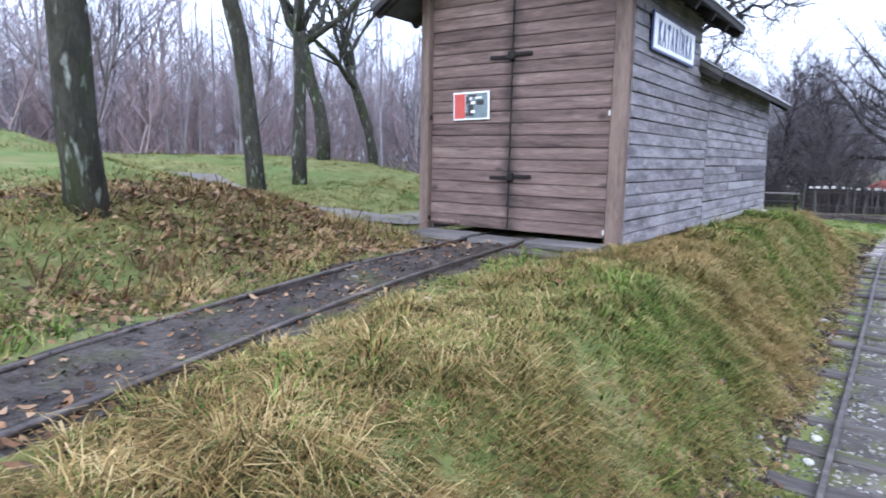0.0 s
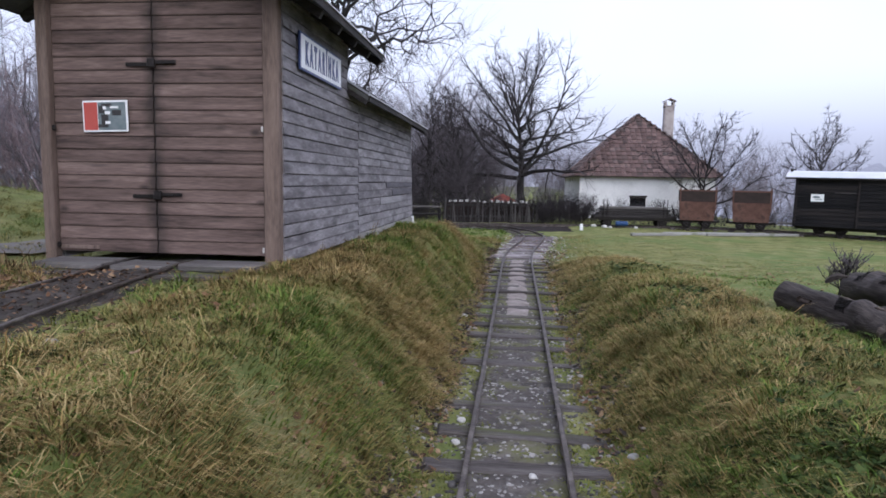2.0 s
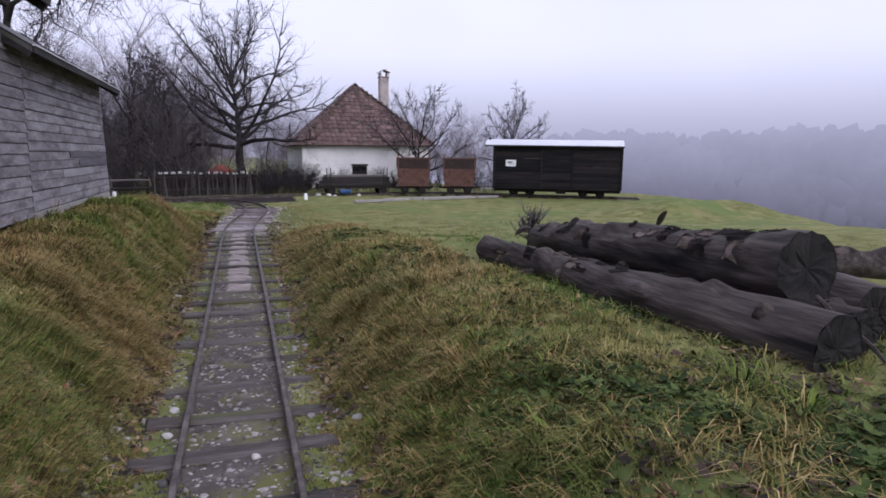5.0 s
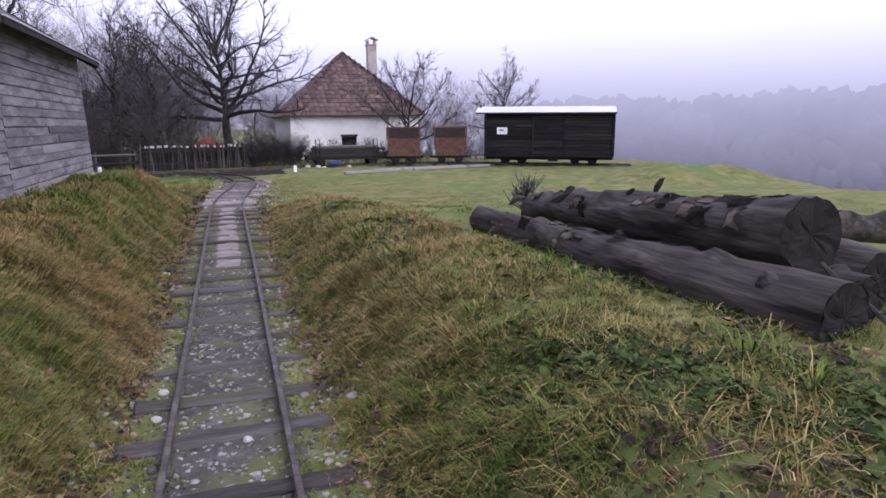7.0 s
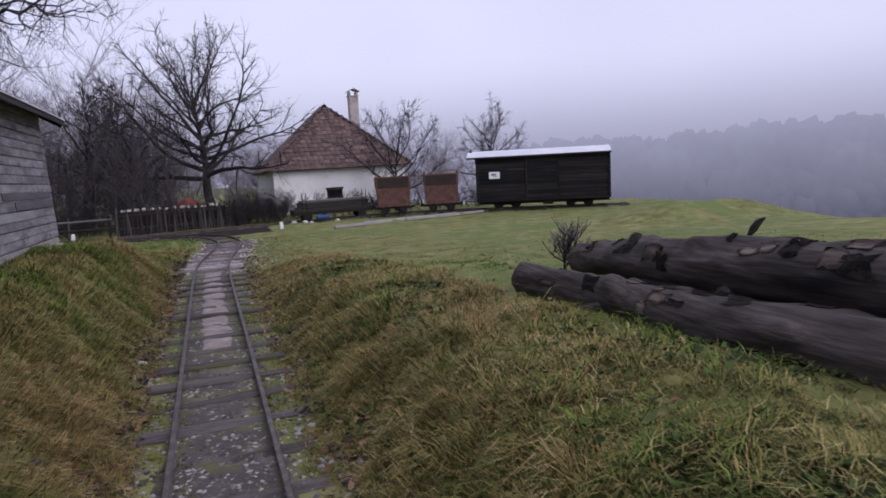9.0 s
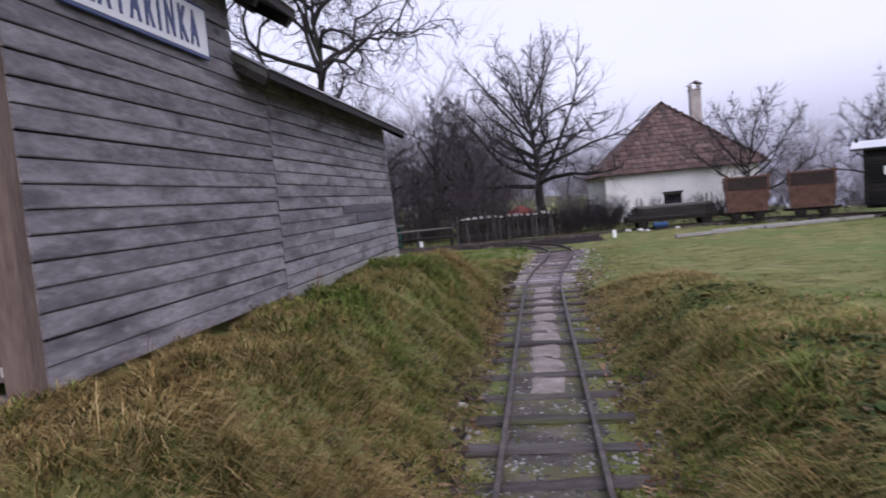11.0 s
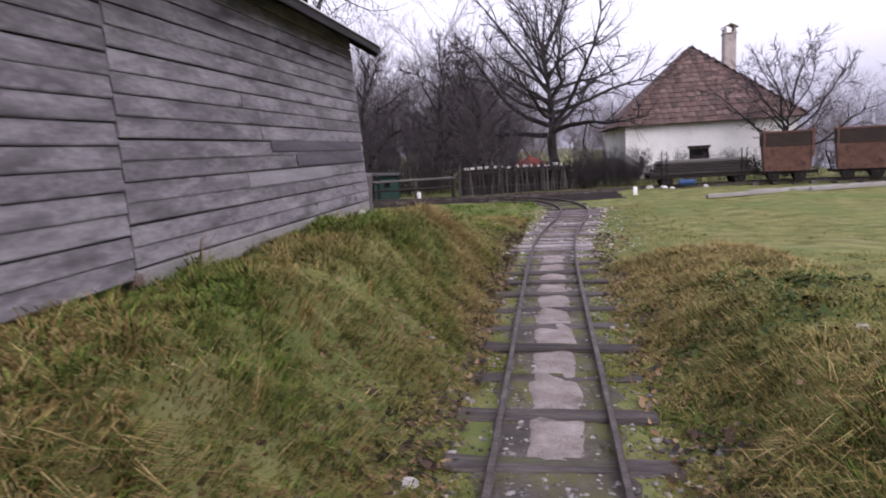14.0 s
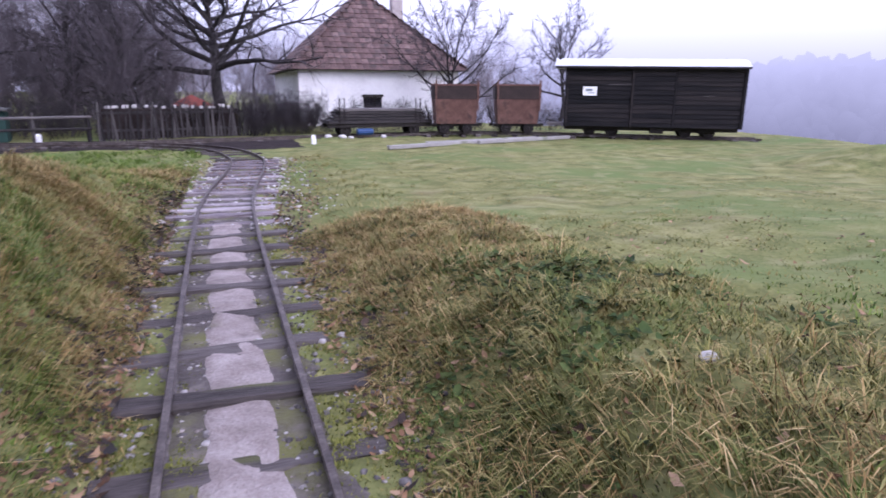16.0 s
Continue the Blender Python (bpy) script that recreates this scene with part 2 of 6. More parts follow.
M_WEATHERED = material("dark_weathered_board", [(0.06, 0.055, 0.065), (0.1, 0.092, 0.105), (0.14, 0.13, 0.145)], 2.4, 0.75, 0.3, 16, stretch=(3, 0.5, 3))
M_PALEBOARD = material("pale_weathered_board", [(0.2, 0.19, 0.2), (0.27, 0.258, 0.27), (0.34, 0.325, 0.335)], 2.4, 0.75, 0.3, 16, stretch=(3, 0.5, 3))
M_POST = material("brown_corner_post", [(0.075, 0.053, 0.044), (0.165, 0.12, 0.1), (0.24, 0.178, 0.15)], 3, 0.75, 0.4, 25, stretch=(3, 3, 0.4))
M_DARKWOOD = material("dark_stained_wood", [(0.012, 0.011, 0.011), (0.03, 0.026, 0.026), (0.06, 0.052, 0.05)], 4, 0.75, 0.5, 30, stretch=(0.4, 0.4, 4))
M_WAGON = material("black_tarred_planks", [(0.006, 0.006, 0.007), (0.013, 0.012, 0.013), (0.03, 0.025, 0.024)], 1.6, 0.8, 0.4, 25, stretch=(0.5, 3, 5), obj=0.3,
                   stains=[((0.07, 0.058, 0.052), 5, 0.22)], spec=0.15)
M_ROOFDARK = material("bitumen_roofing", [(0.05, 0.05, 0.05), (0.1, 0.1, 0.1), (0.16, 0.16, 0.155)], 3, 0.8, 0.3, 60, stains=[((0.1, 0.12, 0.05), 2, 0.34)])
M_ZINC = material("pale_zinc_sheet", [(0.55, 0.56, 0.6), (0.75, 0.76, 0.8)], 1.5, 0.45, 0.15, 20, metal=0.1)
M_IRON = material("black_iron", [(0.012, 0.011, 0.011), (0.04, 0.034, 0.032)], 14, 0.5, 0.3, 70, metal=0.6)
M_RUST = material("rusty_steel", [(0.065, 0.034, 0.028), (0.125, 0.066, 0.052), (0.18, 0.1, 0.08)], 3.5, 0.8, 0.4, 35, stains=[((0.045, 0.03, 0.027), 4, 0.36)])
M_RUSTDARK = material("dark_rusty_inside", [(0.02, 0.015, 0.014), (0.05, 0.034, 0.03)], 4, 0.85, 0.3, 30)
M_PLASTER = material("limewashed_plaster", [(0.6, 0.59, 0.6), (0.74, 0.73, 0.74), (0.82, 0.81, 0.82)], 1.2, 0.9, 0.3, 18, stains=[((0.45, 0.43, 0.43), 1.1, 0.3)])
M_TILE = material("old_clay_tiles", [(0.05, 0.034, 0.031), (0.1, 0.064, 0.058), (0.15, 0.097, 0.085), (0.21, 0.15, 0.135)], 1.5, 0.85, 0.3, 20, obj=0.24,
                  stains=[((0.06, 0.05, 0.045), 0.9, 0.4), ((0.26, 0.2, 0.17), 4.0, 0.24)])
M_TILESTUFF = material("old_clay_tile_rows", [(0.05, 0.034, 0.031), (0.1, 0.064, 0.058), (0.15, 0.097, 0.085), (0.21, 0.15, 0.135)], 1.5, 0.85, 0.3, 20, island=0.24,
                  stains=[((0.06, 0.05, 0.045), 0.9, 0.4), ((0.26, 0.2, 0.17), 4.0, 0.24)])
M_CHIMNEY = material("sooty_plaster", [(0.3, 0.26, 0.25), (0.5, 0.45, 0.43)], 3, 0.9, 0.4, 25, stains=[((0.16, 0.13, 0.12), 2, 0.36)])
M_GLASS = material("dark_window_glass", [(0.012, 0.012, 0.014), (0.022, 0.022, 0.026)], 2, 0.1, 0, 20, spec=0.6)
M_BARK = material("grey_bark", [(0.012, 0.0105, 0.0105), (0.028, 0.0245, 0.0245), (0.055, 0.05, 0.048)], 5, 0.95, 0.9, 30, stretch=(2, 2, 0.5),
                  stains=[((0.035, 0.042, 0.02), 1.6, 0.33)], bump_dist=0.03)
M_LICHENBARK = material("mossy_bark", [(0.018, 0.017, 0.013), (0.04, 0.038, 0.028), (0.075, 0.07, 0.056)], 6, 0.95, 0.9, 30, stretch=(2, 2, 0.6),
                        stains=[((0.04, 0.052, 0.018), 2, 0.42), ((0.36, 0.39, 0.35), 8, 0.34)], bump_dist=0.03)
M_TWIG = material("bare_twigs", [(0.07, 0.06, 0.064), (0.135, 0.117, 0.124)], 2, 0.95, 0, 20)
M_DARKTWIG = material("dark_bare_twigs", [(0.028, 0.024, 0.025), (0.07, 0.06, 0.063)], 2, 0.95, 0, 20)
# mist is painted into these two far twig colours, pale and greyish
M_HAZETWIG = material("bare_woods_painted_mist", [(0.16, 0.142, 0.158), (0.25, 0.225, 0.245), (0.33, 0.3, 0.32)], 0.2, 1.0, 0, 2, island=0.4, space="World", spec=0.0)
M_REDHAZETWIG = material("reddish_woods_painted_mist", [(0.19, 0.14, 0.148), (0.3, 0.225, 0.235), (0.38, 0.305, 0.312)], 0.15, 1.0, 0, 2, island=0.4, space="World", spec=0.0)
# hill colours glow, with the mist painted paler towards the crest
M_HILL = painted_haze("hill_painted_mist", (0.06, 0.059, 0.077), (0.4, 0.395, 0.485), -14, 17)
M_HILLFAR = painted_haze("far_hill_painted_mist", (0.4, 0.39, 0.46), (0.46, 0.45, 0.54), -10, 8)
M_LOG = material("weathered_log_bark", [(0.011, 0.009, 0.008), (0.036, 0.029, 0.026), (0.08, 0.066, 0.06), (0.15, 0.125, 0.112)], 2.4, 0.85, 0.7, 13, stretch=(2.6, 0.3, 2.6),
                 stains=[((0.17, 0.13, 0.11), 2.6, 0.28), ((0.007, 0.006, 0.006), 2.2, 0.4), ((0.34, 0.29, 0.25), 5.2, 0.15)], bump_dist=0.035)
M_FLAKE = material("torn_bark", [(0.008, 0.007, 0.006), (0.026, 0.021, 0.019), (0.06, 0.05, 0.045)], 7, 0.95, 1.0, 34, obj=0.5, stains=[((0.3, 0.25, 0.21), 9, 0.2)], bump_dist=0.02)
M_BAREWOOD = material("bare_grey_wood", [(0.13, 0.1, 0.085), (0.24, 0.19, 0.165), (0.38, 0.32, 0.28)], 4, 0.85, 0.5, 30, stretch=(3, 0.4, 3), obj=0.4)
M_LOGEND = material("dark_rotten_end_grain", [(0.006, 0.0055, 0.005), (0.013, 0.012, 0.011), (0.03, 0.027, 0.025)], 6, 0.9, 0.6, 40)
M_BEAM = material("grey_sawn_beam", [(0.07, 0.062, 0.06), (0.13, 0.118, 0.115), (0.2, 0.185, 0.18)], 3, 0.8, 0.5, 30, stretch=(0.4, 3, 3))
M_WHITE = material("white_enamel", [(0.8, 0.81, 0.82), (0.88, 0.88, 0.89)], 2, 0.3, 0.05, 20)
M_BLUE = material("dark_blue_enamel", [(0.05, 0.075, 0.19), (0.075, 0.1, 0.235)], 3, 0.4, 0, 20)
M_RED = material("red_print", [(0.42, 0.075, 0.06), (0.5, 0.1, 0.08)], 3, 0.5, 0, 20)
M_GREYPRINT = material("grey_print", [(0.12, 0.16, 0.17), (0.22, 0.25, 0.26)], 9, 0.5, 0, 40)
M_DARKPRINT = material("dark_print", [(0.02, 0.02, 0.022), (0.06, 0.055, 0.055)], 9, 0.5, 0, 40)
M_CONCRETE = material("grey_concrete", [(0.22, 0.21, 0.2), (0.36, 0.35, 0.33)], 3, 0.9, 0.4, 40, stains=[((0.14, 0.15, 0.09), 2, 0.35)])
M_PICKET = material("grey_fence_wood", [(0.016, 0.014, 0.014), (0.036, 0.032, 0.031), (0.08, 0.073, 0.07)], 4, 0.9, 0.4, 30, stretch=(3, 3, 0.4), obj=0.5)
M_REDPAINT = material("faded_red_paint", [(0.2, 0.055, 0.045), (0.33, 0.1, 0.08)], 3, 0.7, 0.2, 30)
M_GREENPAINT = material("faded_green_paint", [(0.02, 0.05, 0.042), (0.035, 0.08, 0.066)], 3, 0.8, 0.2, 30)
M_BLUEPAINT = material("blue_plastic", [(0.02, 0.05, 0.14), (0.03, 0.075, 0.2)], 3, 0.5, 0, 30)
M_EARTH = material("dark_wet_earth", [(0.012, 0.009, 0.008), (0.024, 0.018, 0.017), (0.045, 0.036, 0.034)], 2, 0.8, 0.7, 25, space="World", stains=[((0.06, 0.055, 0.03), 3, 0.3)], spec=0.1, bump_dist=0.04)
M_BRAMBLE = material("dark_bramble_leaves", [(0.016, 0.028, 0.008), (0.04, 0.066, 0.015), (0.085, 0.115, 0.032)], 3, 0.75, 0, 20, island=0.5, space="World", spec=0.15)


# ---- building helpers ----
def part(name, bm, mat, parent=None, label="", smooth=False):
    me = bpy.data.meshes.new(name)
    bm.normal_update()
    if smooth:
        for f in bm.faces:
            f.smooth = True
    bm.to_mesh(me)
    bm.free()
    me.materials.append(mat)
    ob = new(name, me)
    if parent is not None:
        ob.parent = parent
    if label:
        ob["label"] = label
    return ob


def thing(name, label, category, at=(0, 0, 0), rz=0, group="", kind="", rx=0, ry=0):
    ob = new(name)
    ob.matrix_basis = pose(*at, rx, ry, rz)
    return tagged(ob, label, category, group, kind)


def box(bm, c, s, m=None, bevel=0.0):
    """A box of centre c and size s, turned by the matrix m about its centre."""
    t = Matrix.Translation(c) @ (m or Matrix()) @ Matrix.Diagonal((*s, 1))
    r = bmesh.ops.create_cube(bm, size=1, matrix=t)
    if bevel:
        es = {e for v in r["verts"] for e in v.link_edges}
        bmesh.ops.bevel(bm, geom=list(es), offset=bevel, segments=1, affect="EDGES")
    return bm


def nb():
    return bmesh.new()


def tube(bm, pts, radii, seg=8, cap=True, wob=0.0):
    """A round tube along points with a radius at each."""
    rings = []
    up = Vector((0.13, 0.21, 0.97)).normalized()
    for i, p in enumerate(pts):
        p = Vector(p)
        d = (Vector(pts[min(i + 1, len(pts) - 1)]) - Vector(pts[max(i - 1, 0)])).normalized()
        u = d.cross(up if abs(d.dot(up)) < 0.95 else Vector((1, 0, 0))).normalized()
        v = d.cross(u)
        ring = []
        for k in range(seg):
            a = 2 * math.pi * k / seg
            r = radii[i]
            if wob:
                r *= 1 + wob * noise.noise(p * 3.1 + Vector((math.cos(a), math.sin(a), 0)) * 1.2)
            ring.append(bm.verts.new(p + (u * math.cos(a) + v * math.sin(a)) * r))
        rings.append(ring)
    for r0, r1 in zip(rings, rings[1:]):
        for k in range(seg):
            bm.faces.new((r0[k], r0[(k + 1) % seg], r1[(k + 1) % seg], r1[k]))
    if cap:
        bm.faces.new(rings[0][::-1])
        bm.faces.new(rings[-1])
    return bm


def mesh_from(name, verts, faces, mat, smooth=False):
    me = bpy.data.meshes.new(name)
    me.from_pydata(verts, [], faces)
    me.materials.append(mat)
    if smooth:
        me.shade_smooth()
    me.update()
    return me


def fast_mesh(name, verts, tris, mat):
    """A mesh of triangles from numpy arrays."""
    me = bpy.data.meshes.new(name)
    n, k = len(verts), len(tris)
    me.vertices.add(n)
    me.vertices.foreach_set("co", np.asarray(verts, np.float32).ravel())
    me.loops.add(k * 3)
    me.loops.foreach_set("vertex_index", np.asarray(tris, np.int32).ravel())
    me.polygons.add(k)
    me.polygons.foreach_set("loop_start", np.arange(0, k * 3, 3, dtype=np.int32))
    me.update(calc_edges=True)
    me.materials.append(mat)
    return me


# ---- the lie of the land ----
def sstep(a, b, x):
    t = np.clip((x - a) / (b - a), 0, 1)
    return t * t * (3 - 2 * t)


def wave(x, y):
    return (0.030 * np.sin(1.7 * x + 0.9 * np.sin(1.1 * y)) * np.sin(1.3 * y + 0.7 * np.sin(0.8 * x))
            + 0.016 * np.sin(4.1 * x + 1.9 * y) * np.sin(3.3 * y - 1.3 * x) + 0.009 * np.sin(9.7 * x - 3.1 * y) * np.sin(8.9 * y + 4.3 * x))


def track_x(y):
    """The middle of the main line."""
    return 0.56 * sstep(14.8, 21.6, y)


def siding_x(y):
    """The middle of the siding before the shed."""
    return np.interp(y, [-5.5, -1.8, 0.87, 1.77, 3.35, 5.3, 6.4], [-1.2, -2.0, -2.6, -2.83, -3.18, -3.42, -3.46])


def land(x, y):
    """Height of the ground."""
    x, y = np.asarray(x, float), np.asarray(y, float)
    tx = track_x(y)
    left = 0.88 - 0.98 * sstep(11.2, 21.0, y) - 0.12 * sstep(2.5, -4, y)
    right = 0.58 - 0.62 * sstep(6.0, 18.0, y) - 0.08 * sstep(3.0, 14.0, x)
    h = -0.075 + 0 * x
    h = h + (left + 0.075) * sstep(tx - 0.57, tx - 1.6, x)
    h = h + (right + 0.075) * sstep(tx + 0.6, tx + 1.6, x)
    # bank and rising ground beyond the siding
    off = siding_x(y) - x
    side = sstep(0.75, 2.3, off) * sstep(6.0, 3.8, y)
    h = h + 0.5 * side
    h = h + sstep(-5.0, -14.0, x) * sstep(30, 12, y) * 0.8
    # bed of the siding
    dx = np.abs(x - siding_x(y))
    bed = sstep(0.95, 0.42, dx) * sstep(6.6, 6.2, y) * sstep(-6, -4, y)
    h = h + (0.825 + 0.012 * (y - 1) * (y > 1) - h) * bed
    # hump at the end of the goods siding
    h = h + 0.5 * np.exp(-(((x - 13.7) / 2.5) ** 4 + ((y - 16.6) / 1.5) ** 2)) - 0.14 * sstep(5.0, 14.0, x) * sstep(19, 14, y)
    # the field drops away to the valley
    far = x - 12.4 - 0.42 * np.clip(y - 10, 0, 13) + 0.9 * np.clip(y - 27, 0, 8)
    h = h - 26 * sstep(0, 62, far) - 0.03 * np.maximum(far, 0)
    h = h - 1.5 * sstep(-14.5, -20, x) * sstep(34, 14, y)
    near = np.exp(-((x / 30) ** 2 + ((y - 8) / 40) ** 2))
    quiet = sstep(0.62, 1.0, np.abs(x - tx)) * 0.9 + 0.1
    tufts = 0.016 * np.sin(21.3 * x + 2.1 * np.sin(15.7 * y)) * np.sin(18.7 * y + 2.3 * np.sin(13.9 * x)) + 0.012 * np.sin(33 * x + 19 * y + 2 * np.sin(9 * x)) * np.sin(29 * y - 11 * x)
    lumps = tufts + 0.026 * np.sin(10.3 * x + 1.6 * np.sin(7.1 * y)) * np.sin(9.1 * y + 1.8 * np.sin(6.3 * x)) + 0.011 * np.sin(5.3 * x + 2.0 * np.sin(3.7 * y)) * np.sin(4.9 * y + 1.4 * np.sin(5.9 * x))
    banks = sstep(0.75, 1.1, np.abs(x - tx)) * sstep(3.6, 2.0, np.abs(x)) * sstep(16, 12, y) * (1 - bed)
    return h + wave(x, y) * near * quiet + lumps * banks


def spaced(stops):
    out = []
    for a, b, n in stops:
        out += list(np.linspace(a, b, n, endpoint=False))
    return np.array(out + [stops[-1][1]])


gx = spaced([(-400, -60, 14), (-60, -14, 40), (-14, -5, 70), (-5, -2.6, 30), (-2.6, 2.8, 108), (2.8, 4.5, 20), (4.5, 20, 80), (20, 100, 60), (100, 500, 14)])
gy = spaced([(-200, -10, 16), (-10, -2, 26), (-2, 0, 22), (0, 12, 200), (12, 16, 42), (16, 30, 80), (30, 60, 30), (60, 400, 14)])
GX, GY = np.meshgrid(gx, gy)
GZ = land(GX, GY)
nx, ny = len(gx), len(gy)
idx = np.arange(nx * ny).reshape(ny, nx)
quads = np.stack([idx[:-1, :-1], idx[:-1, 1:], idx[1:, 1:], idx[1:, :-1]], -1).reshape(-1, 4)
ground = new("ground", mesh_from("ground", np.stack([GX, GY, GZ], -1).reshape(-1, 3).tolist(), quads.tolist(), M_SOIL, True))
tagged(ground, "mown meadow and grassy banks of short wet winter grass", "ground", kind="structure")


def strip(name, ys, half, lift, mat, label, cat):
    """A ragged bed that follows the main line."""
    cols = np.linspace(-1, 1, 13)
    vs, fs = [], []
    for i, y in enumerate(ys):
        for c in cols:
            w = half * (1 + 0.16 * math.sin(3.1 * y) * math.sin(7.7 * y + c))
            xx = track_x(np.array(y)) + c * w
            zz = float(land(xx, y)) + lift * (1 - abs(c) ** 4) - 0.01 * (abs(c) == 1) + 0.006 * math.sin(23 * xx + 17 * y)
            vs.append((float(xx), float(y), zz))
    k = len(cols)
    for i in range(len(ys) - 1):
        for j in range(k - 1):
            fs.append((i * k + j, i * k + j + 1, (i + 1) * k + j + 1, (i + 1) * k + j))
    ob = new(name, mesh_from(name, vs, fs, mat, True))
    return tagged(ob, label, cat, kind="structure")


strip("track_bed", np.linspace(-9, 21.5, 260), 0.42, 0.008, M_BALLAST, "dark damp gravel bed between and beside the rails", "track bed")
strip("sand_strip", np.linspace(8.6, 14.8, 90), 0.18, 0.019, M_SAND, "pale damp sand worn smooth between the rails", "sand")


vs, fs = [], []
ys_ = np.linspace(-5.5, 6.0, 150)
for i, y in enumerate(ys_):
    for k in range(9):
        c_ = k / 4 - 1
        xx = float(siding_x(y)) + c_ * 0.5 * (1 + 0.18 * math.sin(4.3 * y + c_) * math.sin(2.1 * y))
        vs.append((xx, float(y), float(land(xx, y)) + 0.012 * (1 - abs(c_) ** 4) - 0.012 * (abs(c_) == 1) + 0.005 * math.sin(21 * xx + 13 * y)))
for i in range(len(ys_) - 1):
    for k in range(8):
        fs.append((i * 9 + k, i * 9 + k + 1, i * 9 + k + 10, i * 9 + k + 9))
tagged(new("siding_bed", mesh_from("siding_bed", vs, fs, M_SIDINGBED, True)), "dark damp earth bed of the siding", "track bed", kind="structure")


# ---- railway tracks ----
def smooth_line(pts, step=0.25):
    """Catmull-Rom line through plan points."""
    P = [Vector(p) for p in pts]
    P = [P[0] * 2 - P[1]] + P + [P[-1] * 2 - P[-2]]
    out = []
    for i in range(1, len(P) - 2):
        n = max(2, int((P[i + 1] - P[i]).length / step))
        for k in range(n):
            t = k / n
            a, b, c, d = P[i - 1], P[i], P[i + 1], P[i + 2]
            out.append(0.5 * ((2 * b) + (c - a) * t + (2 * a - 5 * b + 4 * c - d) * t * t + (3 * b - a - 3 * c + d) * t ** 3))
    return out + [P[-2]]


RAIL_PROFILE = [(-0.014, 0), (-0.019, -0.004), (-0.019, -0.015), (-0.006, -0.025), (-0.006, -0.062), (-0.026, -0.074), (0.026, -0.074), (0.006, -0.062), (0.006, -0.025), (0.019, -0.015), (0.019, -0.004), (0.014, 0)]


def rail(line, off, parent):
    """One rail of I profile, off metres to the side of the line."""
    bm = nb()
    rings = []
    for i, p in enumerate(line):
        d = (line[min(i + 1, len(line) - 1)] - line[max(i - 1, 0)])
        d.z = 0
        d.normalize()
        s = Vector((d.y, -d.x, 0))
        rings.append([bm.verts.new(p + s * (off + a) + Vector((0, 0, b))) for a, b in RAIL_PROFILE])
    k = len(RAIL_PROFILE)
    for r0, r1 in zip(rings, rings[1:]):
        for j in range(k):
            bm.faces.new((r0[j], r1[j], r1[(j + 1) % k], r0[(j + 1) % k]))
    bm.faces.new(rings[0])
    bm.faces.new(rings[-1][::-1])
    return part("rail", bm, M_RAIL, parent)


def sleeper_mesh(name, mat, seed, length=1.2, wide=0.16):
    rnd = random.Random(seed)
    bm = nb()
    box(bm, (0, 0, 0), (length, wide, 0.12), bevel=0.014)
    bmesh.ops.subdivide_edges(bm, edges=[e for e in bm.edges if e.calc_length() > 0.6], cuts=5)
    for v in bm.verts:
        v.co += Vector((rnd.uniform(-0.012, 0.012), rnd.uniform(-0.011, 0.011), rnd.uniform(-0.006, 0.006)))
    me = bpy.data.meshes.new(name)
    bm.to_mesh(me)
    bm.free()
    me.materials.append(mat)
    return me


SLEEPERS = [sleeper_mesh("sleeper", M_SLEEPER, s) for s in range(5)]
PALE_SLEEPERS = [sleeper_mesh("pale_sleeper", M_PALE_SLEEPER, 20 + s, 1.25, 0.17) for s in range(4)]


def track(name, label, pts, gauge=0.63, first=0.0, spacing=0.6, pale=None, sink=0.0, kind="structure"):
    root = tagged(new(name), label, "railway track", kind=kind)
    line = smooth_line(pts)
    rail(line, gauge / 2, root)
    rail(line, -gauge / 2, root)
    rnd = random.Random(len(name))
    run, nxt = 0.0, first
    for a, b in zip(line, line[1:]):
        l = (b - a).length
        while nxt <= run + l:
            p = a.lerp(b, (nxt - run) / l)
            d = b - a
            isp = pale is not None and pale[0] < p.y < pale[1]
            ob = new("sleeper", rnd.choice(PALE_SLEEPERS if isp else SLEEPERS))
            ob.parent = root
            ob.matrix_basis = pose(p.x + rnd.uniform(-0.05, 0.05), p.y, p.z - (0.101 if p.y > 7.5 else 0.109) - sink + rnd.uniform(-0.024, 0.005), 0, rnd.uniform(-1.2, 1.2),
                                   math.degrees(math.atan2(d.y, d.x)) - 90 + rnd.uniform(-3, 3))
            nxt += (spacing * 0.72 if isp else spacing) * rnd.uniform(0.88, 1.1)
        run += l
    return root


track("main_track", "narrow-gauge railway track with worn rails on old timber sleepers in a cutting",
      [(0, -9, 0), (0, -4, 0), (0, 2, 0), (0, 8, 0), (0, 14.4, 0), (0.13, 17.0, 0), (0.42, 19.4, 0), (0.5, 21.6, 0), (-0.05, 23.9, 0), (-1.5, 25.5, 0), (-4, 26.2, 0.02), (-9, 26.6, 0.05)],
      pale=(14.4, 21.5))
track("siding_track", "narrow-gauge siding with rusty rails that runs into the shed",
      [(-1.2, -5.5, 0.86), (-2.0, -1.8, 0.87), (-2.6, 0.87, 0.88), (-2.83, 1.77, 0.885), (-3.18, 3.35, 0.9), (-3.42, 5.3, 0.92), (-3.46, 6.4, 0.94), (-3.42, 12.0, 0.94)], gauge=0.6, sink=0.02)
track("goods_track", "narrow-gauge track under the parked wagons",
      [(-6, 26.0, 0.0), (-1.0, 26.6, 0.0), (3.2, 27.2, 0.02), (6.8, 27.1, 0.05), (9.0, 26.5, 0.05), (12.2, 25.0, 0.0), (15.9, 23.05, -0.05)])


# ---- the railway shed ----
SX, SXL, SY, SEAM, SEND, SZ = -2.2, -4.55, 5.79, 8.55, 13.05, 0.93
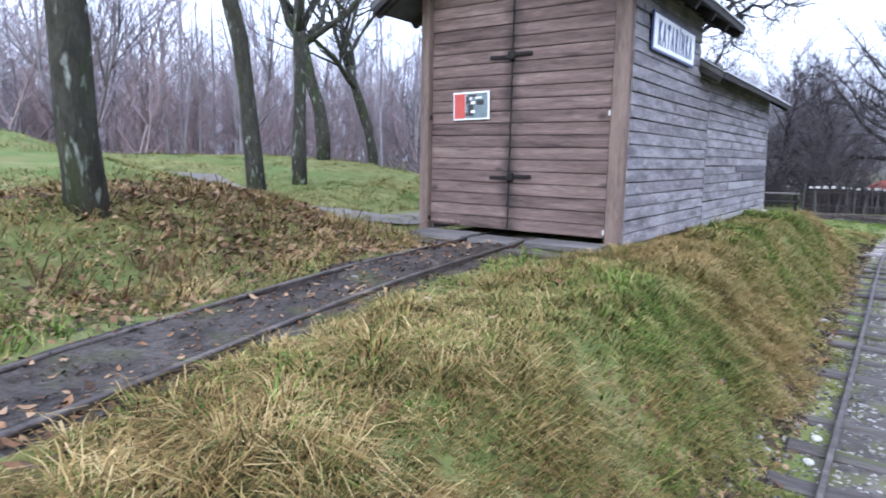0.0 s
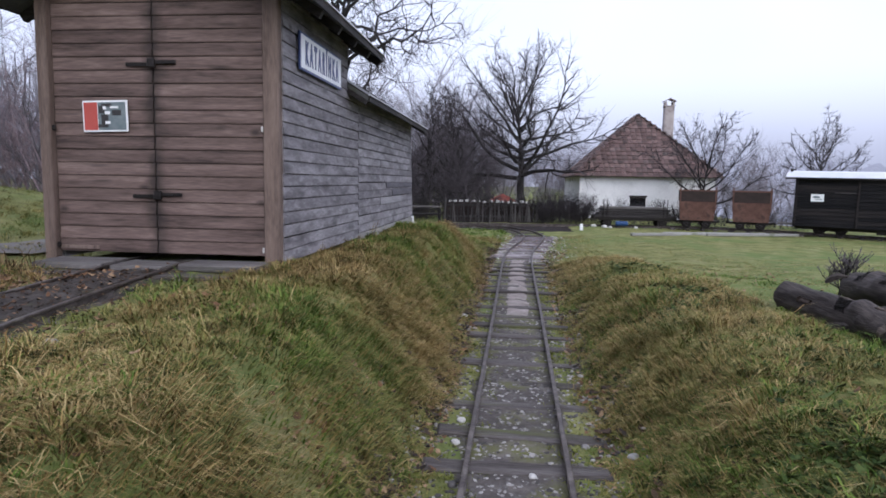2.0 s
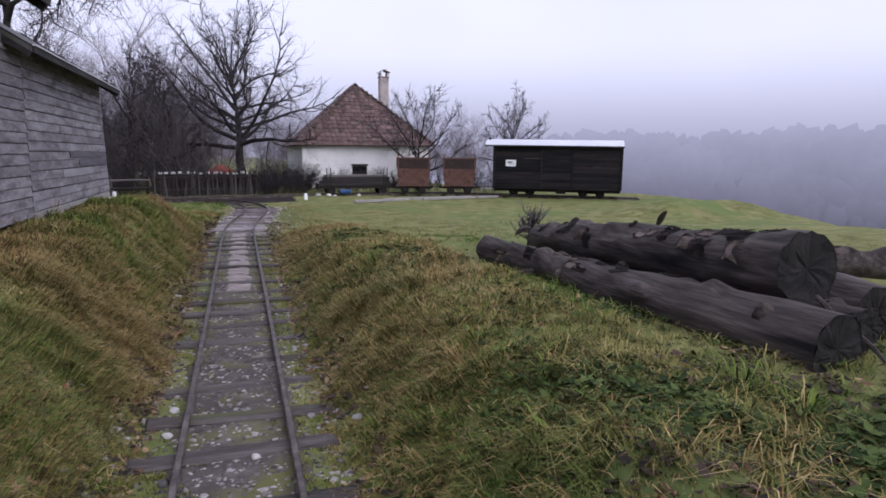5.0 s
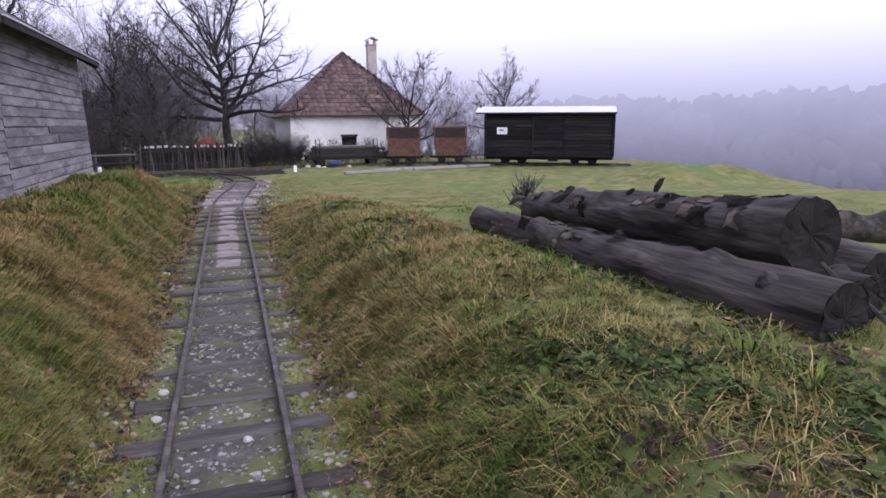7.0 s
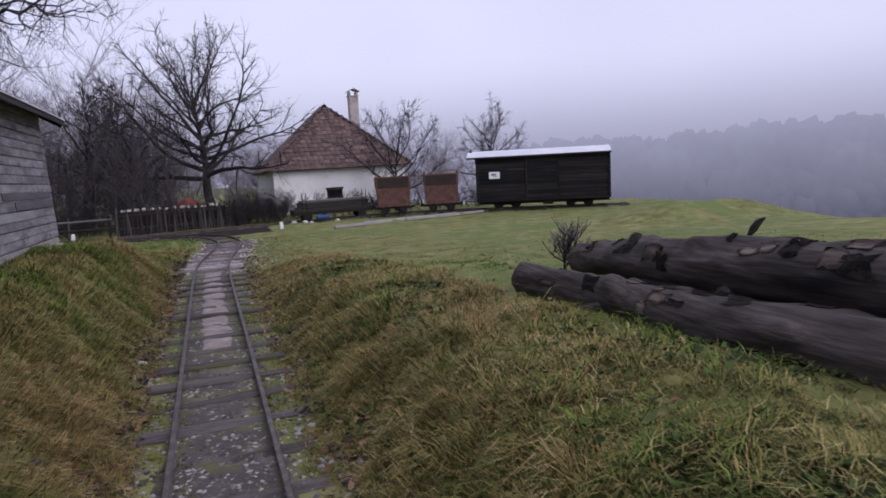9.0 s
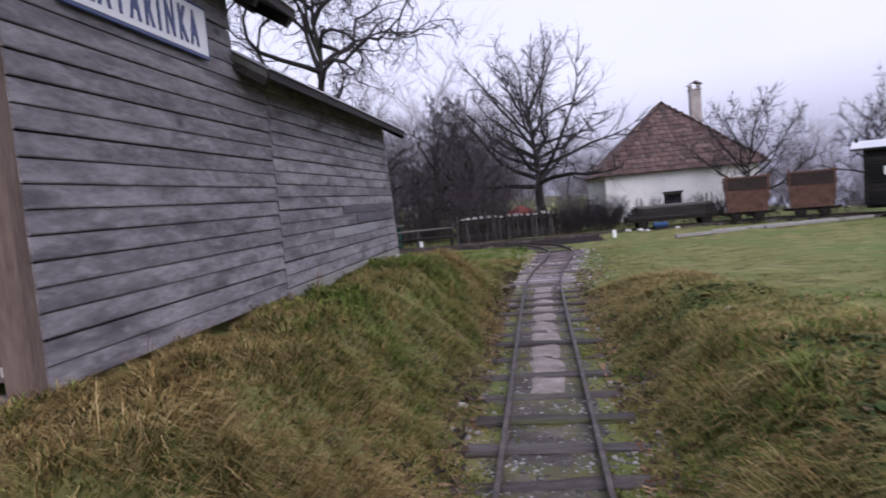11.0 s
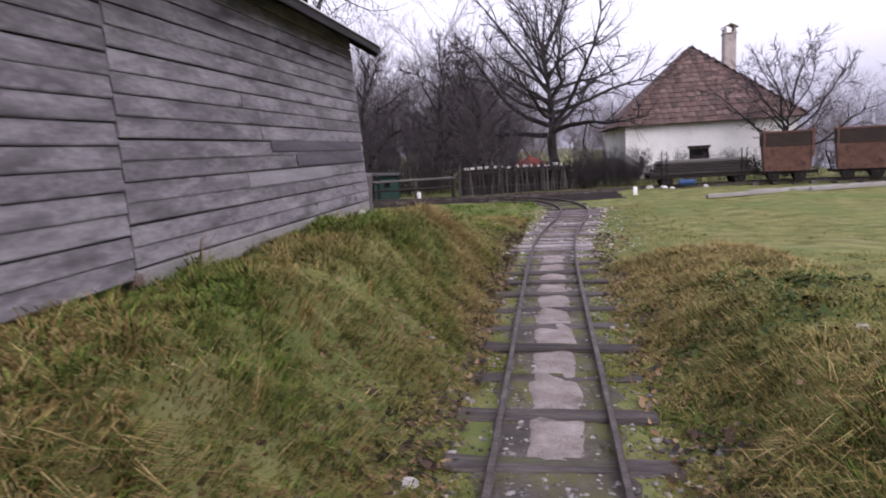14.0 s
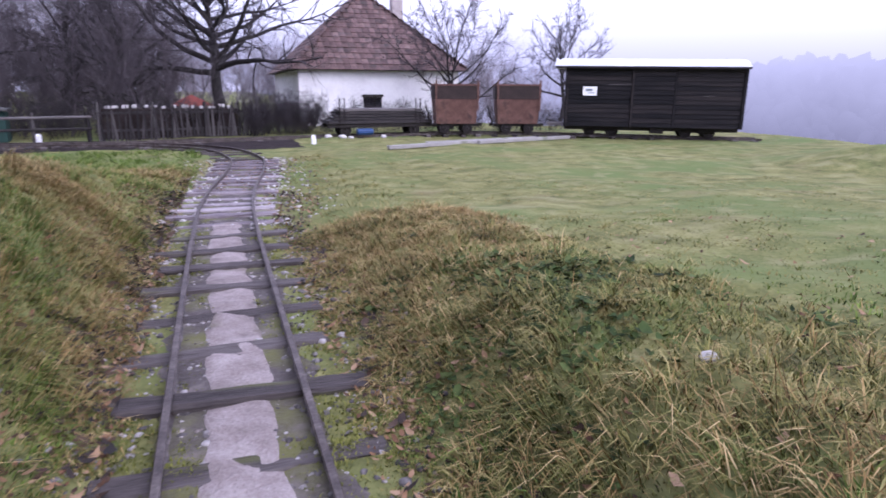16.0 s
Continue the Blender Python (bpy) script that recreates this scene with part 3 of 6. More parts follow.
shed = tagged(new("railway_shed"), "wooden locomotive shed with brown doors and weathered grey side planks", "shed")


def plank_mesh(name, length, height, mat, seed, thick=0.013, axis="y"):
    """A lapped board whose lower edge stands proud; along y facing +x, or along x facing -y."""
    rnd = random.Random(seed)
    bm = nb()
    n = 6
    ends = []
    for i in range(n + 1):
        l = -length / 2 + length * i / n
        w = rnd.uniform(-0.002, 0.002)
        g = 0.0022
        prof = [(0, -height / 2 + g), (thick + 0.003 + w, -height / 2 + g + w), (thick + 0.006 + w, -height / 2 + g + 0.009), (thick * 0.7 + w, height / 2 - 0.005), (0, height / 2 - 0.003)]
        ends.append([bm.verts.new((o, l, z) if axis == "y" else (l, -o, z)) for o, z in prof])
    for a, b in zip(ends, ends[1:]):
        for k in range(5):
            q = (a[k], a[(k + 1) % 5], b[(k + 1) % 5], b[k])
            bm.faces.new(q)
    bm.faces.new(ends[0])
    bm.faces.new(ends[-1])
    bmesh.ops.recalc_face_normals(bm, faces=bm.faces[:])
    me = bpy.data.meshes.new(name)
    bm.to_mesh(me)
    bm.free()
    me.materials.append(mat)
    return me


def boards(parent, x, y0, y1, z0, z1, pitch, mat, seed, lean=0.0, cut=0.0):
    """Rows of boards along y on a wall that faces +x; lean: how far the far end leans back at the top."""
    rnd = random.Random(seed)
    rows = int(round((z1 - z0) / pitch))
    pitch = (z1 - z0) / rows
    meshes = {}
    for r in range(rows):
        z = z0 + pitch * (r + 0.5)
        e = y1 - lean * (z - z0) / (z1 - z0)
        cuts = [y0, e]
        if e - y0 > 2.2 and rnd.random() < cut:
            cuts.insert(1, y0 + (e - y0) * rnd.uniform(0.3, 0.7))
        for a, b in zip(cuts, cuts[1:]):
            key = round(b - a, 2)
            if key not in meshes:
                meshes[key] = plank_mesh("plank", key - 0.004, pitch, mat, len(meshes))
            ob = new("plank", meshes[key])
            ob.parent = parent
            ob.matrix_basis = pose(x + rnd.uniform(-0.002, 0.002), (a + b) / 2, z + rnd.uniform(-0.003, 0.003), rnd.uniform(-0.08, 0.08))


def prism(bm, pts, y0, y1):
    """A solid of the outline pts (x, z) from y0 to y1."""
    a = [bm.verts.new((x, y0, z)) for x, z in pts]
    b = [bm.verts.new((x, y1, z)) for x, z in pts]
    bm.faces.new(a)
    bm.faces.new(b[::-1])
    for i in range(len(pts)):
        j = (i + 1) % len(pts)
        bm.faces.new((a[i], b[i], b[j], a[j]))
    bmesh.ops.recalc_face_normals(bm, faces=bm.faces[:])
    return bm


E1, R1, E2, R2, MID = 3.5, 4.26, 2.88, 3.64, (SX + SXL) / 2
# solid walls behind the boards
side = part("side_wall", box(box(nb(), (SX - 0.07, (SY + 8.0) / 2 + 0.03, (SZ + E1) / 2), (0.12, 8.0 - SY - 0.06, E1 - SZ - 0.02)), (SX - 0.07, (8.0 + SEND) / 2 - 0.15, (SZ + E2) / 2),
                                (0.12, SEND - 8.0 - 0.3, E2 - SZ - 0.03)), M_DARKWOOD, shed)
part("rear_side_wall", box(box(nb(), (SXL + 0.05, (SY + 8) / 2 + 0.03, (SZ + E1) / 2), (0.12, 8 - SY - 0.06, E1 - SZ)), (SXL + 0.05, (8 + SEND) / 2, (SZ + E2) / 2), (0.12, SEND - 8 - 0.1, E2 - SZ - 0.02)),
     M_SIDE, shed)
part("end_wall", prism(nb(), [(SXL, SZ), (SX - 0.02, SZ), (SX - 0.02, E2 - 0.04), (MID, R2 - 0.12), (SXL, E2 - 0.04)], SEND - 0.36, SEND - 0.3), M_SIDE, shed)
part("gable_wall", prism(nb(), [(SXL + 0.1, 2.85), (SX - 0.14, 2.85), (SX - 0.14, E1 - 0.02), (MID, R1 - 0.12), (SXL + 0.1, E1 - 0.02)], 7.9, 7.98), M_SIDE, shed)
boards(side, SX, SY + 0.012, SEAM, SZ + 0.012, 2.838, 0.1185, M_SIDE, 3)
boards(side, SX, SY + 0.012, 8.0, 2.838, E1 - 0.02, 0.1185, M_SIDE, 4)
boards(side, SX, SEAM + 0.014, SEND, SZ + 0.07, E2 - 0.03, 0.1185, M_SIDE, 5, lean=0.32, cut=0.3)
for zz, ya, yb, mm, lb in ((1.66, 10.4, 12.84, M_WEATHERED, "dark replaced board"), (1.53, 10.9, 12.86, M_WEATHERED, "dark replaced board"), (1.4, 9.95, 11.75, M_PALEBOARD, "pale replaced board")):
    ob = new("repair_plank", plank_mesh("repair_plank", yb - ya, 0.118, mm, 77))
    ob.parent = side
    ob.matrix_basis = pose(SX + 0.006, (ya + yb) / 2, zz)
    ob["label"] = lb
part("sill_beam", box(nb(), (SX - 0.04, (SEAM + SEND) / 2, SZ + 0.0), (0.12, SEND - SEAM - 0.04, 0.12), bevel=0.01), M_CONCRETE, shed, "pale mossy sill under the rear boards")
part("seam_strip", box(nb(), (SX + 0.012, SEAM + 0.006, SZ - 0.03), (0.05, 0.06, 0.14), bevel=0.006), M_POST, shed)
# front posts, gable and doors
for xx, w in ((SX - 0.075, 0.15), (SXL + 0.055, 0.11)):
    part("corner_post", box(nb(), (xx, SY - 0.015, 2.25), (w, 0.11, 2.76), bevel=0.012), M_POST, shed, "brown squared corner post")
part("post_foot", box(nb(), (SX - 0.09, SY - 0.03, 0.86), (0.19, 0.16, 0.12), bevel=0.015), M_POST, shed)
part("front_gable", prism(nb(), [(SXL + 0.1, 3.56), (SX - 0.12, 3.56), (MID, R1 - 0.12)], SY - 0.01, SY + 0.03), M_FRONT, shed)
DZ0, DZ1, DP = 1.0, 3.56, 0.1205
XL, XM, XR = SXL + 0.115, -3.43, SX - 0.155


def door_leaf(x0, x1, seed):
    rnd = random.Random(seed)
    leaf = part("door", box(nb(), ((x0 + x1) / 2, SY + 0.03, (DZ0 + DZ1) / 2), (x1 - x0, 0.03, DZ1 - DZ0)), M_DARKWOOD, shed, "closed brown boarded door leaf")
    rows = int(round((DZ1 - DZ0) / DP))
    p = (DZ1 - DZ0) / rows
    mesh = [plank_mesh("door_plank", x1 - x0 - 0.008, p, M_FRONT, seed + k, 0.014, "x") for k in range(3)]
    for r in range(rows):
        ob = new("plank", rnd.choice(mesh))
        ob.parent = leaf
        ob.matrix_basis = pose((x0 + x1) / 2, SY + 0.014, DZ0 + p * (r + 0.5), 0, rnd.uniform(-0.12, 0.12))
    return leaf


leaf_l, leaf_r = door_leaf(XL, XM - 0.004, 31), door_leaf(XM + 0.004, XR, 47)
for zz, dx in ((2.765, 0.0), (1.55, 0.03)):
    bm = nb()
    box(bm, (XM - 0.13 + dx, SY - 0.022, zz - 0.012), (0.25, 0.012, 0.036), bevel=0.004)
    box(bm, (XM + 0.12 + dx, SY - 0.022, zz + 0.008), (0.23, 0.012, 0.036), bevel=0.004)
    box(bm, (XM + dx, SY - 0.032, zz), (0.075, 0.03, 0.085), bevel=0.008)
    for k in (-0.23, -0.19, -0.1, 0.09, 0.15, 0.21):
        tube(bm, [(XM + k + dx, SY - 0.026, zz), (XM + k + dx, SY - 0.036, zz)], [0.009, 0.006], 6)
    part("hasp", bm, M_IRON, leaf_r, "black iron hasp with padlock")
for xx in (XR - 0.01, XL + 0.01):
    for zz in (2.17, 1.06):
        part("pintle", box(nb(), (xx, SY - 0.03, zz), (0.03, 0.03, 0.05), bevel=0.006), M_WHITESTONE if xx > -3 else M_IRON, shed)
part("door_batten", box(nb(), (XL + 0.22, SY - 0.018, 1.04), (0.4, 0.016, 0.035), bevel=0.004), M_POST, leaf_l)


# roofs
def roof(name, y0, y1, eave, ridge, over, label):
    sl = (ridge - eave) / (SX - MID)
    t = 0.05
    xr, xl = SX + over, SXL - over
    ze = eave - sl * over
    root = part(name, prism(nb(), [(xr, ze), (MID, ridge), (xl, ze), (xl, ze - t), (MID, ridge - t), (xr, ze - t)], y0, y1), M_ROOFDARK, shed, label)
    for xx in (xr + 0.012, xl - 0.012):
        part("fascia", box(nb(), (xx, (y0 + y1) / 2, ze - 0.02), (0.02, y1 - y0, 0.085), bevel=0.004), M_DARKWOOD, root)
        part("drip_edge", box(nb(), (xx + (0.012 if xx > MID else -0.012), (y0 + y1) / 2, ze + 0.018), (0.03, y1 - y0 + 0.01, 0.012)), M_ZINC, root, "thin pale metal drip edge")
    for k in range(int((y1 - y0) / 0.62) + 1 if name == "upper_roof" else 0):
        yy = min(y0 + 0.08 + k * 0.62, y1 - 0.06)
        a = math.atan(sl)
        for s in (1, -1):
            bm = nb()
            ln = over + 0.25
            cx = SX + over - ln / 2 if s > 0 else SXL - over + ln / 2
            cz = ze + sl * ln / 2 - t - 0.045
            box(bm, (cx - 0.02 * s, yy, cz), (ln / math.cos(a), 0.06, 0.08), Matrix.Rotation(a * s, 4, "Y"))
            part("rafter", bm, M_DARKWOOD, root)
    for s, xx in ((1, SX + over), (-1, SXL - over)):
        a = math.atan(sl)
        ln = math.hypot(SX + over - MID, ridge - ze)
        for yy in (y0 + 0.012, y1 - 0.012):
            bm = nb()
            box(bm, ((xx + MID) / 2, yy, (ze + ridge) / 2 - 0.05), (ln, 0.022, 0.12), Matrix.Rotation(a * s, 4, "Y"))
            part("verge_board", bm, M_DARKWOOD, root)


roof("upper_roof", SY - 0.5, 8.52, E1 + 0.04, R1 + 0.02, 0.34, "steep dark felt roof over the tall front bay")
roof("lower_roof", 7.99, 12.98, E2 + 0.05, R2 + 0.02, 0.28, "lower dark felt roof over the long rear bay")
part("tail_bracket", box(nb(), (SX + 0.02, 8.26, 3.4), (0.05, 0.5, 0.08), bevel=0.01), M_DARKWOOD, shed)


# boards laid at the doors
def slab(at, size, rz, mat, label, seed):
    rnd = random.Random(seed)
    bm = nb()
    box(bm, (0, 0, 0), size, bevel=0.012)
    for v in bm.verts:
        v.co += Vector((rnd.uniform(-0.008, 0.008), rnd.uniform(-0.008, 0.008), rnd.uniform(-0.004, 0.004)))
    ob = part("threshold_plank", bm, mat)
    ob.matrix_basis = pose(*at, 0, 0, rz)
    return tagged(ob, label, "plank")


slab((-4.06, 5.56, 0.915), (0.66, 0.42, 0.07), 2, M_BEAM, "grey weathered plank laid before the shed doors", 1)
slab((-2.68, 5.6, 0.92), (0.72, 0.36, 0.07), 0, M_BEAM, "grey weathered plank laid before the shed doors", 2)
slab((-3.43, 5.6, 0.9), (0.5, 0.38, 0.06), 0, M_BEAM, "grey weathered plank laid between the siding rails", 3)
slab((-3.3, 5.2, 0.835), (1.95, 0.22, 0.12), 1, M_SLEEPER, "long dark timber under the siding rails", 4)

# station sign
sign = thing("station_sign", "white enamel station sign with blue border and lettering", "sign", (SX + 0.045, 6.86, 2.955), 0)
part("blue_plate", box(nb(), (0, 0, 0), (0.02, 1.42, 0.36), bevel=0.004), M_BLUE, sign, "dark blue border plate")
part("white_panel", box(nb(), (0.011, 0, 0), (0.006, 1.375, 0.315), bevel=0.002), M_WHITE, sign, "white panel")
fc = bpy.data.curves.new("lettering", "FONT")
fc.body, fc.size, fc.align_x, fc.align_y, fc.extrude, fc.offset, fc.space_character = "KATARÍNKA", 0.29, "CENTER", "CENTER", 0.002, 0.012, 1.7
fo = new("lettering_curve", fc)
bpy.context.view_layer.update()
lm = bpy.data.meshes.new_from_object(fo.evaluated_get(bpy.context.evaluated_depsgraph_get()))
bpy.data.objects.remove(fo)
lx = [v.co.x for v in lm.vertices]
ly = [v.co.y for v in lm.vertices]
fx = 1.14 / (max(lx) - min(lx))
mid_x = (max(lx) + min(lx)) / 2
low = min(ly)
for v in lm.vertices:
    px, py = (v.co.x - mid_x) * fx, (v.co.y - low) * 1.05 - 0.118
    v.co = Vector((0.0165 + v.co.z, px, py))
lm.materials.clear()
lm.materials.append(M_BLUE)
letters = new("lettering", lm)
letters.parent = sign
letters["label"] = "tall narrow dark blue capital letters"

# poster on the door
poster = thing("door_poster", "white-framed notice with red block and photograph on the door", "poster", (-3.9, SY - 0.026, 2.28), 0, rx=0, ry=-1.2)
part("poster_board", box(nb(), (0, 0, 0), (0.45, 0.012, 0.29), bevel=0.003), M_WHITE, poster)
part("red_block", box(nb(), (-0.142, -0.007, 0), (0.135, 0.004, 0.255)), M_RED, poster, "red printed block")
part("photo", box(nb(), (0.07, -0.007, 0.0), (0.275, 0.004, 0.255)), M_GREYPRINT, poster, "grey photograph")
for cx, cz, w, h in ((-0.03, 0.06, 0.06, 0.07), (0.0, -0.03, 0.07, 0.09), (0.02, 0.1, 0.1, 0.03), (0.12, 0.03, 0.09, 0.05), (-0.02, -0.09, 0.1, 0.03)):
    part("photo_dark", box(nb(), (cx, -0.01, cz), (w, 0.003, h)), M_DARKPRINT, poster)
for cx, cz, w, h in ((0.03, 0.03, 0.05, 0.03), (0.0, 0.075, 0.03, 0.03), (0.03, -0.06, 0.05, 0.025), (0.1, 0.08, 0.08, 0.02)):
    part("photo_light", box(nb(), (cx, -0.0125, cz), (w, 0.003, h)), M_WHITE, poster)


# ---- trees ----
def branch_tree(seed, height, spread, trunk_r, forks=4, depth=4, droop=0.0, lean=(0, 0), first=0.35, twig=0.012, up=0.5, kinks=0.35, shoots=6):
    """A bare tree: (trunk and limbs, fine twigs) as two bmeshes."""
    rnd = random.Random(seed)
    wood, fine = nb(), nb()

    def grow(p, d, length, r, level):
        n = 5 if level < 2 else 4
        pts, rad = [p.copy()], [r]
        for i in range(n):
            d = (d + Vector((rnd.uniform(-1, 1), rnd.uniform(-1, 1), rnd.uniform(-0.8, 0.8))) * kinks * (0.35 if level == 0 else 1) * 0.55
                 + Vector((0, 0, (up if level < 3 else up - droop) * 0.12 - droop * 0.05 * level))).normalized()
            p = p + d * (length / n)
            pts.append(p.copy())
            rad.append(max(0.0035, r * (1 - (0.32 if level == 0 else 0.5) * (i + 1) / n)))
        tube(wood if level < 3 else fine, pts, rad, (9, 7, 5, 3, 3, 3)[min(level, 5)], cap=level < 2, wob=0.25 if level == 0 else 0)
        if level >= depth:
            return
        kids = forks if level == 0 else rnd.randint(shoots - 2, shoots)
        for k in range(kids):
            i = rnd.randint(2 if level else 4, n) if k else n
            o = pts[i]
            side = Vector((rnd.uniform(-1, 1), rnd.uniform(-1, 1), rnd.uniform(-0.25, 0.6))).normalized()
            w = rnd.uniform(0.45, 0.95) * spread
            nd = (d * (1 - 0.45 * w) + side * w).normalized() if k else (d + side * 0.4).normalized()
            grow(o, nd, length * rnd.uniform(0.5, 0.78) * (1.25 if level == 0 else 1), max(twig * 0.5, rad[i] * rnd.uniform(0.5, 0.72)), level + 1)

    grow(Vector((0, 0, -0.15)), Vector((lean[0], lean[1], 1)).normalized(), height * first, trunk_r, 0)
    return wood, fine


def tree(name, label, at, seed, height, spread, r, mat=None, rz=0, **kw):
    root = thing(name, label, "tree", at, rz)
    wood, fine = branch_tree(seed, height, spread, r, **kw)
    part("trunk", wood, mat or M_BARK, root, smooth=True)
    part("crown", fine, M_TWIG, root, "fine bare twigs")
    return root


def on_land(x, y, dz=0.0):
    return (x, y, float(land(x, y)) + dz)


def limb_tree(seed, height, r, limbs, lo, elev, reach, kinks=0.3, rise=0.0, dome=0.6, lean=(0, 0), twigs=7, wander=0.04):
    """A bare tree with one leader from which limbs stand out all round: (trunk and limbs, fine twigs). rise: how limbs bend up or hang."""
    rnd = random.Random(seed)
    wood, fine = nb(), nb()

    def shake(k):
        return Vector((rnd.uniform(-1, 1), rnd.uniform(-1, 1), rnd.uniform(-1, 1))) * k

    def line(p, d, length, n, k, up):
        pts = [p.copy()]
        for _ in range(n):
            d = (d + shake(k) + Vector((0, 0, up))).normalized()
            p = p + d * (length / n)
            pts.append(p.copy())
        return pts

    n = 12
    trunk = [Vector((0, 0, -0.2))]
    for i in range(n):
        trunk.append(trunk[-1] + Vector((lean[0] + rnd.uniform(-wander, wander) * 6, lean[1] + rnd.uniform(-wander, wander) * 6, 1)).normalized() * (height / n))
    tube(wood, trunk, [max(0.012, r * (1.15 - 0.2 * min(1, 4 * i / n) - 0.92 * (i / n) ** 1.15)) for i in range(n + 1)], 9, wob=0.2)
    az = rnd.uniform(0, 6.28)
    for k in range(limbs):
        f = lo + (1 - lo) * (k + rnd.random() * 0.8) / limbs
        i = min(n - 1, int(f * n))
        p = trunk[i].lerp(trunk[i + 1], f * n - i) if i < n else trunk[-1]
        az += 2.4 + rnd.uniform(-0.5, 0.5)
        el = math.radians(elev + (72 - elev) * max(0, (f - lo) / (1 - lo)) ** 1.6 + rnd.uniform(-10, 10))
        ln = reach * (1 - dome * ((f - lo) / (1 - lo)) ** 1.5) * rnd.uniform(0.75, 1.1)
        lr = max(0.02, r * (0.48 - 0.3 * (f - lo) / (1 - lo)))
        m = 9
        limb = line(p, Vector((math.cos(az) * math.cos(el), math.sin(az) * math.cos(el), math.sin(el))), ln, m, kinks, rise)
        tube(wood, limb, [max(0.009, lr * (1 - 0.85 * j / m)) for j in range(m + 1)], 6, cap=False)
        for j in range(2, m + 1):
            for _ in range(2 if j > 3 else 1):
                d = (limb[j] - limb[j - 1]).normalized()
                sd = (d * 0.75 + shake(0.85)).normalized()
                sl = ln * rnd.uniform(0.2, 0.42) * (1.1 - 0.5 * j / m)
                br = line(limb[j], sd, sl, 5, kinks * 1.1, rise)
                tube(fine, br, [max(0.0055, lr * 0.3 * (1 - 0.75 * q / 5)) for q in range(6)], 4, cap=False)
                for _ in range(twigs):
                    q = rnd.randint(1, 5)
                    e = (br[q] - br[q - 1]).normalized()
                    tw = line(br[q], (e * 0.8 + shake(0.8)).normalized(), sl * rnd.uniform(0.3, 0.65), 3, kinks, rise)
                    tube(fine, tw, [0.0075, 0.0065, 0.005, 0.003], 3, cap=False)
    return wood, fine


def leader_tree(name, label, at, mat, *args, **kw):
    root = thing(name, label, "tree", at)
    wood, fine = limb_tree(*args, **kw)
    part("trunk", wood, mat, root, smooth=True)
    part("crown", fine, M_DARKTWIG, root, "fine bare twigs")
    return root


leader_tree("walnut_tree", "spreading bare tree with dark crooked limbs beside the fence", on_land(0.15, 32.5), M_BARK, 12, 5.9, 0.25, 30, 0.36, 10, 5.3, kinks=0.2, rise=0.05, dome=0.45, wander=0.02, twigs=9)
leader_tree("hanging_tree", "old bare tree with twisted drooping limbs behind the shed", on_land(-5.6, 20.5), M_BARK, 6, 10.0, 0.19, 24, 0.45, 15, 6.0, kinks=0.6, rise=-0.02, dome=0.4, wander=0.05, twigs=10)
leader_tree("fruit_tree", "bare fruit tree with arching limbs before the white cottage", on_land(8.5, 30.6), M_BARK, 21, 3.1, 0.12, 16, 0.3, 20, 3.5, kinks=0.22, rise=0.06, dome=0.35, wander=0.06)
leader_tree("fruit_tree", "bare fruit tree with arching limbs behind the dark wagon", on_land(14.4, 33), M_BARK, 23, 3.9, 0.12, 16, 0.4, 20, 2.7, kinks=0.22, rise=0.05, dome=0.35, wander=0.06)
for x, y, h, s in ((-2.6, 33.5, 5.0, 71), (-5.2, 34.5, 6.3, 72), (-7.8, 33.0, 6.0, 73), (-4.0, 37.0, 7.0, 74), (-10.5, 32.0, 5.8, 75)):
    leader_tree("thicket_tree", "crooked bare tree grown into the dark thicket", on_land(x, y), M_BARK, s, h, 0.16, 20, 0.16, 25, 3.0, kinks=0.32, rise=0.03, dome=0.5, wander=0.08)
tree("small_tree", "young bare tree beside a stump at the shed corner", on_land(-3.3, 15.2), 29, 3.4, 0.7, 0.06, forks=4, depth=3, first=0.3, up=0.7, shoots=5)

# trees by the siding
for (x, y, r, h, s, ln) in ((-4.86, 2.26, 0.15, 9, 41, (0.02, 0.0)), (-7.6, 5.9, 0.14, 10, 42, (-0.08, 0.06)), (-8.9, 7.8, 0.14, 9, 43, (0.02, 0.04)), (-12.6, 11.9, 0.2, 10, 44, (-0.05, 0.05)), (-13.1, 14.4, 0.17, 8, 45, (0.0, 0.0))):
    tree("oak_tree", "bare oak with lichen and moss on its dark trunk", on_land(x, y), s, h, 0.8, r, M_LICHENBARK, forks=6, depth=4, first=0.4, lean=ln, kinks=0.75, shoots=6, up=0.35)


